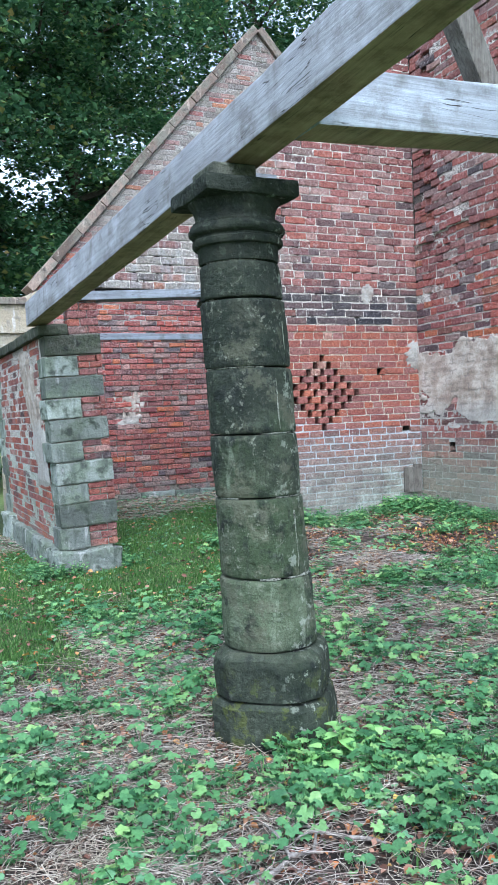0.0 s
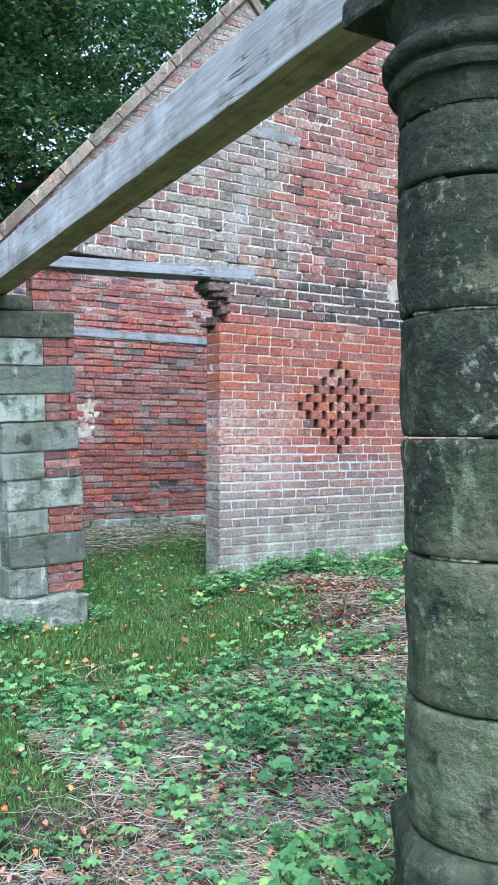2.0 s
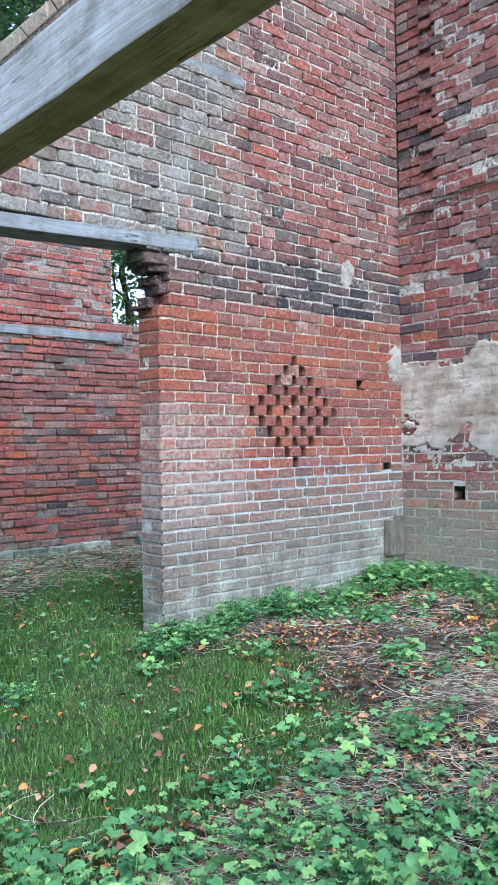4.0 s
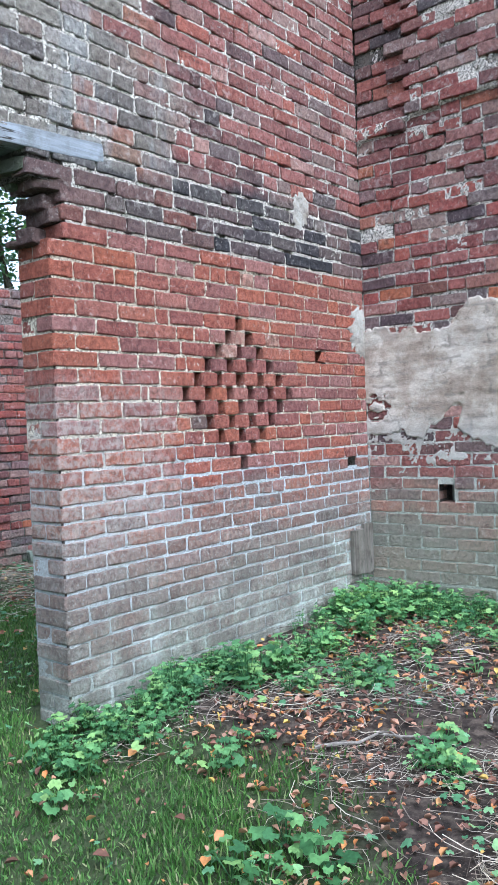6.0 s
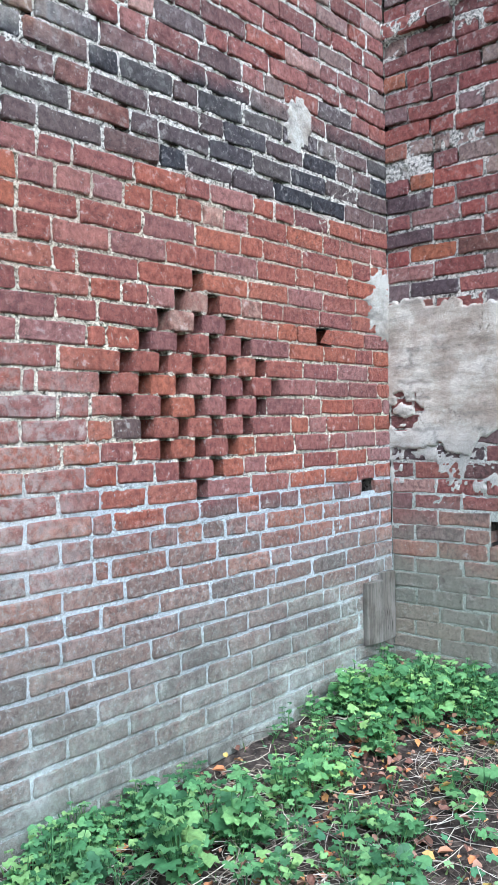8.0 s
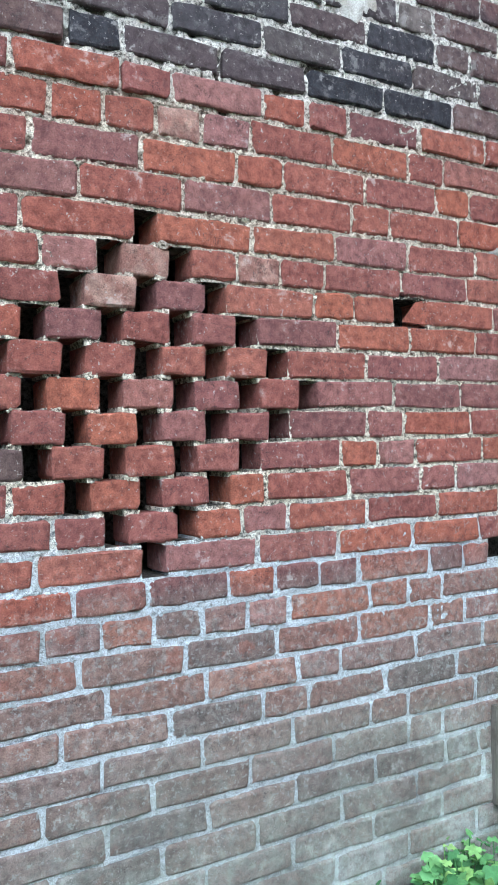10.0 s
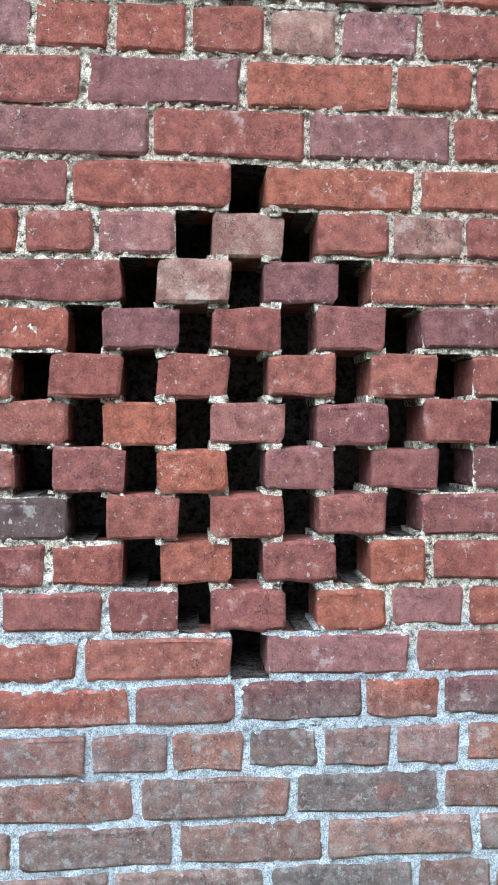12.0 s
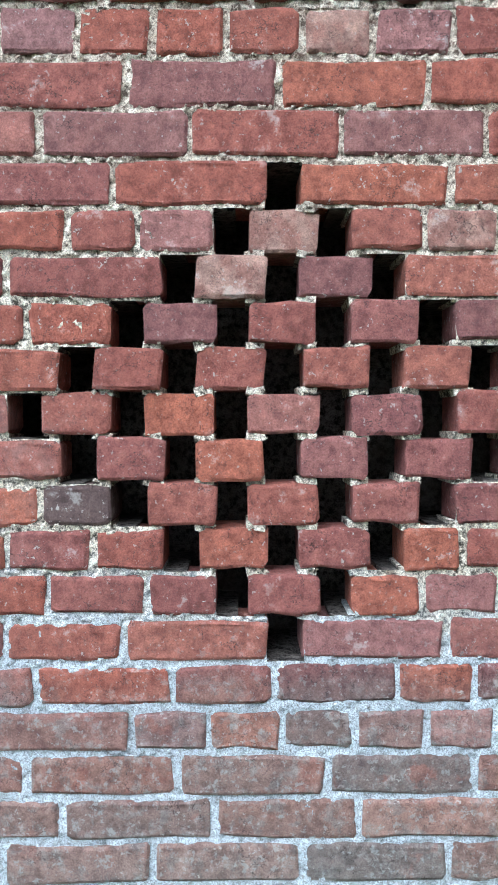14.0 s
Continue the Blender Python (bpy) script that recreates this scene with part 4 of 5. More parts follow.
        if not (-1.32 < x + w / 2 < -0.9 or 0.62 < x + w / 2 < 1.1):
            part("footing_stone", box(x, x + w - 0.015, REAR - 0.05 - rng.uniform(0, 0.04), REAR + 0.02, -0.3, 0.07 + rng.uniform(0, 0.07), 0.02, 0.02, 4, x), QUOIN_STONE, wall, "rough stone footing")
        x += w
    return wall


make_rear_wall()


# ---- pier and left wall ----
def make_left_wall():
    wall = structure("wall_left", "low brick wall with stone quoins and coping", "wall")
    tilt = Matrix.Translation((PIER_LEFT, 0, 0)) @ Matrix.Rotation(LEAN, 4, "Y") @ Matrix.Translation((-PIER_LEFT, 0, 0))

    def leaning(name, bm, material, label=""):
        bm.transform(tilt)
        return part(name, bm, material, wall, label)

    leaning("mortar", box(PIER_LEFT + 0.012, PIER_RIGHT - 0.03, 0.055, REAR, -0.5, 2.03), RED_MORTAR)
    rng = random.Random(4)
    # stone quoins alternate long and short on the pier, which leans towards its coping
    levels = [-0.05, 0.165, 0.395, 0.585, 0.805, 1.005, 1.225, 1.425, 1.635, 1.835, 2.035]
    face = Brickwork(wall, tilt @ Matrix.Translation((0, 0.035, 0)), PIER_BRICK, lambda x, z: True, 41)
    for i, (a, b) in enumerate(zip(levels, levels[1:])):
        x1 = PIER_RIGHT + 0.035 + rng.uniform(-0.012, 0.01)
        long = i % 2 == 1
        end = x1 if long else PIER_LEFT + rng.uniform(0.26, 0.31)
        leaning("quoin", box(PIER_LEFT + rng.uniform(-0.035, 0.008), end, 0.012 + rng.uniform(0, 0.014), 0.26 + rng.uniform(0, 0.06) if long else 0.42 + rng.uniform(-0.05, 0.05), a + 0.005, b - 0.005, 0.012, 0.007, 5, i), DARK_STONE if i > 8 else GREY_QUOIN if i in (1, 5) else QUOIN_STONE)
        if not long:
            rows = 3
            h = (b - a) / rows
            for r in range(rows):
                xs = [end + 0.006, end + (0.12 if r % 2 else 0.19), x1]
                for p, q in zip(xs, xs[1:]):
                    if q - p > 0.03:
                        face.lay((p + q) / 2, a + h * (r + 0.5), q - p - 0.01, h - 0.011, rng.uniform(-0.006, 0.005), rng.uniform(-0.01, 0.01))
    # the brickwork that carries the lintel beside the beam's end
    for r in range(6):
        z = 2.075 + 0.0762 * r
        xs = [-2.70, -2.575, PIER_RIGHT + 0.03] if r % 2 else [-2.70, -2.50, PIER_RIGHT + 0.03]
        for p, q in zip(xs, xs[1:]):
            face.lay((p + q) / 2, z, q - p - 0.01, 0.066, rng.uniform(-0.004, 0.006), rng.uniform(-0.01, 0.01))
    leaning("mortar", box(-2.69, PIER_RIGHT + 0.02, 0.045, 0.2, 2.03, 2.5), REAR_MORTAR)
    face.finish("brick filling beside the quoins")
    part("base_stone", box(PIER_LEFT - 0.075, PIER_RIGHT + 0.05, -0.03, 0.5, -0.6, -0.055, 0.035, 0.035, 7), QUOIN_STONE, wall, "large mossy footing stone")
    for i in range(4):
        a = 0.5 + 0.75 * i
        part("base_stone", box(PIER_LEFT - 0.085 + rng.uniform(-0.015, 0.015), PIER_LEFT + 0.4, a, a + 0.74, -0.6, 0.0 + rng.uniform(-0.03, 0.04), 0.035, 0.03, 6, i + 9), QUOIN_STONE, wall)
    m = Matrix.Translation((PIER_LEFT, 0, 0)) @ Matrix.Rotation(LEAN, 4, "Y") @ Matrix.Rotation(radians(-90), 4, "Z")
    side = Brickwork(wall, m, PIER_BRICK, lambda x, z: x > -2.5, 43)
    before = []
    for k in range(27):
        z = 0.0 + 0.077 * k
        joints = course_joints(-REAR + 0.3, -0.36, rng, before)
        before = joints
        for p, q in zip(joints, joints[1:]):
            side.lay((p + q) / 2, z, q - p - 0.012, 0.065, rng.uniform(-0.008, 0.006), rng.uniform(-0.01, 0.01))
    side.finish("old brick courses")
    sheet("mortar_face", wall, m, -REAR + 0.2, -0.36, 0.0, 2.03, 0.012, lambda u, z: 0.002 * grain(u, z, 90, 83) - 0.004, lambda u, z: z > 0.02, RED_MORTAR)
    for i in range(8):
        leaning("quoin", box(PIER_LEFT - 0.015 + rng.uniform(-0.02, 0.01), PIER_LEFT + 0.2, REAR - (0.26 if i % 2 else 0.42), REAR, 0.02 + 0.25 * i, 0.26 + 0.25 * i, 0.014, 0.01, 4, i + 30), QUOIN_STONE)

    def streak(u, z):
        y = -u
        mid = 0.55 + np.clip(z - 0.5, 0, 2) * 0.42 + 0.25 * np.clip(z - 1.6, 0, 1)
        d = np.abs(y - mid) / (0.36 - 0.12 * np.clip(z - 1.3, 0, 0.6)) + 0.35 * grain(u, z, 6, 71) + 0.2 * grain(u, z, 24, 72)
        d = np.maximum(d, np.clip((0.55 - z) * 4 + 1, 0, 3))
        return np.clip((1 - d) * 0.05, -0.02, 0.012) + 0.002 * grain(u, z, 60, 73)

    sheet("plaster", wall, m, -2.4, -0.34, 0.2, 1.98, 0.012, streak, lambda u, z: streak(u, z) > -0.012, PLASTER, "flaking streak of white plaster")
    for i in range(6):
        a, b = 0.02 + i * 0.6, 0.02 + (i + 1) * 0.6
        leaning("coping_stone", box(PIER_LEFT - 0.05, PIER_LEFT + (0.25 if i == 0 else 0.4), a, b - 0.01, 2.035, 2.14, 0.02, 0.012, 4, i), DARK_STONE)
    return wall


make_left_wall()


# ---- column ----
def make_column():
    col = thing("stone_column", "weathered green sandstone column of stacked drums", "column")
    cx, cy = -2.882, -4.395
    lean = Matrix.Shear("XY", 4, (-0.046, 0.004))

    def wedge(profile, a0, a1, facets, jit, seed):
        """A stone of a drum: the profile turned from a0 to a1 (degrees), closed all round."""
        bm = bmesh.new()
        whole = a1 - a0 >= 360
        count = facets if whole else facets + 1
        rings = []
        for r, z in profile:
            row = []
            for i in range(count):
                a = radians(a0 + (a1 - a0) * i / facets)
                d = r + noise.noise(Vector((math.cos(a) * 3, math.sin(a) * 3, z * 7 + seed))) * jit + noise.noise(Vector((math.cos(a) * 11, math.sin(a) * 11, z * 24 + seed))) * jit * 0.45
                row.append(bm.verts.new((d * math.cos(a), d * math.sin(a), z)))
            if not whole:
                row.append(bm.verts.new((0, 0, z)))
            rings.append(row)
        k = len(rings[0])
        for p, q in zip(rings, rings[1:]):
            for i in range(k):
                j = (i + 1) % k
                bm.faces.new((p[i], p[j], q[j], q[i]))
        bm.faces.new(rings[0])
        bm.faces.new(rings[-1])
        bm.transform(Matrix.Translation((cx, cy, 0)) @ lean)
        return bm

    def piece(name, profile, facets=48, jit=0.006, seed=0.0, label="", spans=((0, 360),)):
        for a0, a1 in spans:
            ob = part(name, wedge(profile, a0, a1, max(6, round(facets * (a1 - a0) / 360)), jit, seed + a0), COLUMN_STONE, col, label)
            ob.data.polygons.foreach_set("use_smooth", [len(p.vertices) == 4 for p in ob.data.polygons])
            ob.data.set_sharp_from_angle(angle=radians(38))

    def footing(name, rows, seed, label=""):
        """A square stone with cut corners: rows of (half width, height)."""
        bm, rings = bmesh.new(), []
        for half, z in rows:
            ring = []
            for q in range(4):
                for sx, sy in ((-0.64, -1), (-0.2, -1), (0.24, -1), (0.64, -1)):
                    v = Vector((sx * half, sy * half, z))
                    v = Matrix.Rotation(radians(-37 + 90 * q), 3, "Z") @ v
                    ring.append(bm.verts.new(v + noise.noise_vector(v * 7 + Vector((seed, 0, 0))) * 0.012))
            rings.append(ring)
        for p, q in zip(rings, rings[1:]):
            for i in range(16):
                j = (i + 1) % 16
                bm.faces.new((p[i], p[j], q[j], q[i]))
        bm.faces.new(rings[0])
        bm.faces.new(rings[-1])
        bm.transform(Matrix.Translation((cx, cy, 0)) @ lean)
        part(name, bm, COLUMN_STONE, col, label)

    levels = [0.135, 0.467, 0.834, 1.123, 1.422, 1.732, 1.90]
    radii = [0.218, 0.211, 0.205, 0.199, 0.194, 0.188, 0.184]
    seams = (-62, -66, -48, -78, -52, -50)
    rng = random.Random(17)
    for i in range(6):
        z0, z1, r0, r1 = levels[i] + 0.003, levels[i + 1] - 0.003, radii[i] + rng.uniform(-0.004, 0.006), radii[i + 1] + rng.uniform(-0.004, 0.006)
        count = max(8, round((z1 - z0) / 0.022))
        steps = [(r0 - 0.016, z0), (r0 - 0.005, z0 + 0.003), (r0 - 0.001, z0 + 0.009)]
        steps += [(r0 + (r1 - r0) * f / count, z0 + (z1 - z0) * f / count) for f in range(1, count)]
        steps += [(r1 - 0.001, z1 - 0.009), (r1 - 0.005, z1 - 0.003), (r1 - 0.016, z1)]
        s0 = seams[i]
        piece("drum_stone", steps, 84, 0.0065, i * 3.3, "", ((s0 + 1.1, s0 + 140), (s0 + 141.1, s0 + 360)))
        # what is left of the bedding mortar
        for _ in range(3):
            a0 = rng.uniform(0, 360)
            bm = wedge([(r1 - 0.018, z1 - 0.006), (r1 - 0.007, z1 + 0.003), (r1 - 0.018, z1 + 0.012)], a0, a0 + rng.uniform(20, 75), 14, 0.010, i)
            part("mortar_joint", bm, JOINT_LIME, col)
        seam = radians(s0 + 0.55)
        if i in (1, 3, 4, 5):
            lo, hi = z0 + rng.uniform(0.0, 0.1), z1 - rng.uniform(0.0, 0.06)
            bm = box(r1 - 0.03, r1 + 0.001, -0.004, 0.004, lo, hi, 0.002, 0.003, 8, i)
            bm.transform(Matrix.Translation((cx, cy, 0)) @ lean @ Matrix.Rotation(seam, 4, "Z"))
            part("mortar_joint", bm, JOINT_LIME, col)
    footing("base_stone", [(0.222, -0.085), (0.247, -0.075), (0.250, 0.0), (0.248, 0.075), (0.240, 0.105), (0.215, 0.135)], 2.0)
    footing("plinth", [(0.262, -0.5), (0.266, -0.2), (0.264, -0.11), (0.25, -0.09)], 5.0, "mossy plinth stone")
    piece("necking", [(0.168, 1.90), (0.180, 1.903), (0.184, 1.915), (0.185, 1.962), (0.188, 1.972), (0.203, 1.976), (0.209, 1.986), (0.208, 2.004), (0.199, 2.012), (0.199, 2.022), (0.214, 2.027), (0.223, 2.038), (0.224, 2.054), (0.216, 2.068), (0.205, 2.072), (0.205, 2.082), (0.190, 2.086), (0.185, 2.098), (0.185, 2.112), (0.189, 2.135), (0.198, 2.156), (0.209, 2.170), (0.213, 2.177)], 64, 0.005, 30, "moulded capital")
    bm = box(-0.226, 0.226, -0.226, 0.226, 2.177, 2.252, 0.014, 0.008, 8)
    bm.transform(Matrix.Translation((cx, cy, 0)) @ lean)
    part("abacus", bm, COLUMN_STONE, col, "square capping slab")
    bm = box(-0.14, 0.07, -0.12, 0.14, 2.246, 2.335, 0.01)
    bm.transform(Matrix.Translation((cx, cy, 0)) @ lean)
    part("pad", bm, DARK_STONE, col)
    return col


make_column()


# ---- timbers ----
def brown_underside(me):
    """Faces that point down get brown oak as a second material."""
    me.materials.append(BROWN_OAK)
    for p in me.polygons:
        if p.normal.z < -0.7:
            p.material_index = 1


def make_timbers():
    beam = thing("timber_beam", "weathered grey oak beam resting on column and pier", "beam", group="open roof timbers")
    start, end = Vector((-3.065, 0.22, 2.14)), Vector((-2.92, -7.4, 2.458))
    length = (end - start).length
    m = Matrix.Translation(start) @ (start - end).to_track_quat("Y", "Z").to_matrix().to_4x4()
    body = part("timber", box(-0.088, 0.088, -length, 0, 0.0, 0.23, 0.008, 0.005, 26), BEAM_WOOD_Y, beam)
    body.matrix_local = m
    brown_underside(body.data)
    cross = thing("timber_beam", "pale grey oak cross beam joining the long beam", "beam", group="open roof timbers")
    bm = box(0.0, 4.3, -0.105, 0.105, 0.0, 0.235, 0.008, 0.005, 18)
    bm.transform(Matrix.Translation((-2.885, -4.915, 2.345)) @ Matrix.Rotation(radians(-2.6), 4, "Y"))
    brown_underside(part("timber", bm, BEAM_WOOD_X, cross).data)
    brace = thing("timber_brace", "slanting oak brace above the cross beam, shade in its dark tone", "brace", group="open roof timbers")
    bm = box(-0.055, 0.055, -0.05, 0.05, 0.0, 1.3, 0.006, 0.003, 6)
    bm.transform(Matrix.Translation((-1.93, -4.92, 2.60)) @ Matrix.Rotation(radians(-27), 4, "Y"))
    # Dark board wood here stands in for the shade on the brace.
    part("timber", bm, BOARD_WOOD, brace)


make_timbers()
board = thing("wooden_board", "weathered split board leaning in the corner", "board")
for x0, x1, z0, z1, y0, turn in ((1.035, 1.168, 0.215, 0.505, -0.034, 1.2), (1.170, 1.28, 0.21, 0.53, -0.030, 0.4)):
    bm = box(x0, x1, y0, -0.005, z0, z1, 0.004, 0.007, 6, x0 * 7)
    bm.transform(Matrix.Translation((x0, 0, z0)) @ Matrix.Rotation(radians(turn), 4, "Y") @ Matrix.Translation((-x0, 0, -z0)))
    part("plank", bm, BOARD_WOOD, board)



# ---- planting ----
rnp = np.random.RandomState(12)


def mesh_np(name, verts, tris, material):
    me = bpy.data.meshes.new(name)
    me.vertices.add(len(verts))
    me.vertices.foreach_set("co", np.asarray(verts, np.float32).ravel())
    me.loops.add(len(tris) * 3)
    me.loops.foreach_set("vertex_index", np.asarray(tris, np.int32).ravel())
    me.polygons.add(len(tris))
    me.polygons.foreach_set("loop_start", np.arange(0, len(tris) * 3, 3, dtype=np.int32))
    me.materials.append(material)
    me.update(calc_edges=True)
    return me


def turned(count, tilt, yaw=None):
    """Turns: a random yaw after a lean of up to tilt radians towards a random side."""
    a = rnp.uniform(0, 2 * np.pi, count) if yaw is None else yaw
    b, t = rnp.uniform(0, 2 * np.pi, count), rnp.uniform(-1, 1, count) * tilt
    z, o = np.zeros(count), np.ones(count)
    rz = np.stack([np.cos(a), -np.sin(a), z, np.sin(a), np.cos(a), z, z, z, o], 1).reshape(-1, 3, 3)
    k = np.stack([np.cos(b), np.sin(b), z], 1)
    kx = np.stack([z, -k[:, 2], k[:, 1], k[:, 2], z, -k[:, 0], -k[:, 1], k[:, 0], z], 1).reshape(-1, 3, 3)
    rt = np.eye(3) + np.sin(t)[:, None, None] * kx + (1 - np.cos(t))[:, None, None] * (kx @ kx)
    return rt @ rz


def scatter(template, places, turns, sizes):
    """Copies a template (verts, tris) to places; returns verts and tris."""
    v, f = template
    sizes = np.asarray(sizes)
    scaled = v[None] * (sizes[:, None, None] if sizes.ndim == 1 else sizes[:, None, :])
    verts = np.einsum("nij,nkj->nki", turns, scaled) + places[:, None, :]
    tris = f[None] + (np.arange(len(places)) * len(v))[:, None, None]
    return verts.reshape(-1, 3), tris.reshape(-1, 3)


def joined(parts):
    verts, tris, base = [], [], 0
    for v, f in parts:
        verts.append(v)
        tris.append(f + base)
        base += len(v)
    return np.concatenate(verts), np.concatenate(tris)


def leaf_shape(length, width, lobes=0.0, fold=0.25, droop=0.3):
    """A leaf along +x, folded at its midrib, with a toothed edge."""
    xs = np.array([0.0, 0.12, 0.3, 0.5, 0.7, 0.87, 1.0])
    ws = np.array([0.02, 0.62, 1.0, 0.82, 0.66, 0.30, 0.0]) + lobes * np.array([0, 0.15, -0.12, 0.16, -0.1, 0.08, 0])
    mid = np.stack([xs * length, 0 * xs, -droop * length * xs**2], 1)
    side = []
    for s in (-1, 1):
        side.append(mid + np.stack([0 * xs, s * ws * width / 2, fold * ws * width / 2], 1))
    v = np.concatenate([mid, side[0], side[1]])
    f = []
    for i in range(6):
        for o in (7, 14):
            a, b, c, d = i, i + 1, o + i + 1, o + i
            f += [(a, b, c), (a, c, d)] if o == 7 else [(a, c, b), (a, d, c)]
    return v, np.array(f)


def small_leaf(length, width, cup=0.12):
    v = np.array([(0, 0, 0), (0.35, -0.5, cup), (0.75, -0.38, cup), (1.0, 0, 0), (0.75, 0.38, cup), (0.35, 0.5, cup), (0.5, 0, -0.02)], float)
    v *= (length, width, length)
    f = np.array([(6, i, (i + 1) % 6) for i in range(6)])
    return v, f


def palm_leaf(size, lobe=0.5, cup=0.15):
    """A lobed leaf like a hand, its stalk at the origin and its middle lobe along +x."""
    v = [(0.0, 0.0, 0.0)]
    for i in range(13):
        a = radians(-140 + 280 * i / 12)
        r = (1.0 - 0.28 * abs(i - 6) / 6) * (1.0 if i % 2 == 0 else lobe + 0.12 * (i % 3))
        v.append((r * math.cos(a), r * math.sin(a), cup * r * (0.6 if i % 2 else -0.3)))
    v = np.array(v) * (size * 0.62)
    return v, np.array([(0, i, i + 1) for i in range(1, 13)])


def leaf_material(name, palette, rough=0.55, clear=0.3):
    n = Nodes(name)
    colour = n.ramp(n.island, palette)
    colour = n.tone(colour, n.ramp(n.noise(60, 3), [(0.3, (0.75, 0.75, 0.75)), (0.7, (1.2, 1.2, 1.2))]))
    colour = n.tone(colour, n.ramp(n.noise(1.7, 3), [(0.3, (0.8, 0.8, 0.85)), (0.7, (1.15, 1.12, 1.0))]))
    mat = n.done(colour, rough, (), 0.35)
    if clear:
        t = n.add("ShaderNodeBsdfTranslucent")
        n.link(colour, t.inputs["Color"])
        m = n.add("ShaderNodeMixShader")
        m.inputs[0].default_value = clear
        n.link(n.bsdf.outputs[0], m.inputs[1])
        n.link(t.outputs[0], m.inputs[2])
        n.link(m.outputs[0], n.tree.nodes["Material Output"].inputs["Surface"])
    return mat


GRASS = leaf_material("grass blades", [(0.0, (0.05, 0.135, 0.03)), (0.5, (0.095, 0.225, 0.05)), (0.82, (0.155, 0.31, 0.085)), (0.94, (0.26, 0.33, 0.14)), (1.0, (0.40, 0.38, 0.25))])
WEED = leaf_material("weed leaves", [(0.0, (0.05, 0.15, 0.065)), (0.35, (0.10, 0.26, 0.105)), (0.7, (0.17, 0.38, 0.155)), (1.0, (0.32, 0.53, 0.19))])
CREEPER = leaf_material("creeper leaves", [(0.0, (0.06, 0.18, 0.09)), (0.4, (0.12, 0.31, 0.16)), (0.75, (0.20, 0.42, 0.23)), (1.0, (0.32, 0.53, 0.25))])
LITTER = leaf_material("fallen leaves", [(0.0, (0.12, 0.06, 0.045)), (0.25, (0.24, 0.115, 0.085)), (0.5, (0.38, 0.22, 0.165)), (0.7, (0.50, 0.30, 0.21)), (0.8, (0.55, 0.21, 0.07)), (0.93, (0.58, 0.33, 0.14)), (1.0, (0.62, 0.48, 0.12))], 0.7, 0.15)
STRAW = leaf_material("dead stems", [(0.0, (0.08, 0.065, 0.054)), (0.32, (0.23, 0.19, 0.16)), (0.62, (0.46, 0.41, 0.35)), (0.92, (0.70, 0.65, 0.58)), (1.0, (0.24, 0.13, 0.10))], 0.85, 0.0)
TREE_LEAF = leaf_material("tree leaves", [(0.0, (0.03, 0.08, 0.04)), (0.5, (0.06, 0.14, 0.065)), (0.85, (0.11, 0.22, 0.09)), (0.97, (0.2, 0.31, 0.10)), (1.0, (0.28, 0.22, 0.08))], 0.35, 0.35)
BARK_N = Nodes("bark")
BARK = BARK_N.done(BARK_N.ramp(BARK_N.noise(20, 5), [(0.3, (0.03, 0.025, 0.02)), (0.7, (0.10, 0.085, 0.065))]), 0.95, [(BARK_N.noise(30, 5), 0.8, 0.02)])


def on_ground(x, y, lift=0.0):
    return np.stack([x, y, np.array([ground_height(a, b) for a, b in zip(x, y)]) + lift], 1)


def patch(x, y, scale, seed):
    return np.array([noise.noise(Vector((a * scale + seed, b * scale - seed, seed))) for a, b in zip(x, y)])


def free(x, y):
    """Where nothing stands on the ground."""
    inside_walls = (x > CORNER - 0.02) | ((y > -0.02) & (y < 0.37) & (x > JAMB - 0.02)) | ((x < PIER_RIGHT + 0.07) & (x > PIER_LEFT - 0.05) & (y > -0.05)) | (y > REAR - 0.08)
    column = np.hypot(x + 2.88, y + 4.39) < 0.285
    return ~(inside_walls | column)


def sown(count, x0, x1, y0, y1, chance):
    """Random places in a rectangle, kept with a chance that depends on the place."""
    x, y = rnp.uniform(x0, x1, count), rnp.uniform(y0, y1, count)
    keep = free(x, y) & (rnp.uniform(0, 1, count) < chance(x, y))
    return x[keep], y[keep]


def lawn(x, y):
    """1 on the mown strip that runs through the opening, 0 on the weedy ground."""
    wobble = 0.9 * patch(x, y, 1.3, 2.0) + 0.5 * patch(x, y, 3.7, 3.0)
    outside = np.clip((y - x + 0.35 + wobble) / 0.45, 0, 1)
    strip = np.where((x > JAMB - 0.1) & (y < 0.4), np.clip((-0.35 - y) / 0.25, 0, 1), 1.0)
    indoors = np.clip((2.1 + wobble - y) / 0.4, 0, 1)
    near = np.clip((y + np.where(x > -3.4, 2.15, 3.3) + 0.7 * wobble) / 0.7, 0.0, 1)
    corner = np.clip((-0.95 - x + 0.45 * wobble) / 0.3, 0, 1)
    return np.where(y > 0.2, indoors, outside * strip * near * corner)


def wallside(x, y):
    """1 along the foot of the walls."""
    front = np.where(x > JAMB - 0.25, np.clip((y + 0.5) / 0.3, 0, 1) * (y < 0), 0)
    right = np.clip((x - 0.85) / 0.3, 0, 1) * (y < 0)
    pier = np.clip(1 - np.hypot(np.clip(np.maximum(-3.15 - x, x + 2.35), 0, None), np.clip(-y - 0.05, 0, None)) / 0.22, 0, 1) * (y < 0.8)
    return np.maximum(np.maximum(front, right), pier)


def stuff(name, parts, material, label, category):
    v, f = joined(parts)
    tagged(new(name, mesh_np(name, v, f, material)), label, category, kind="stuff")


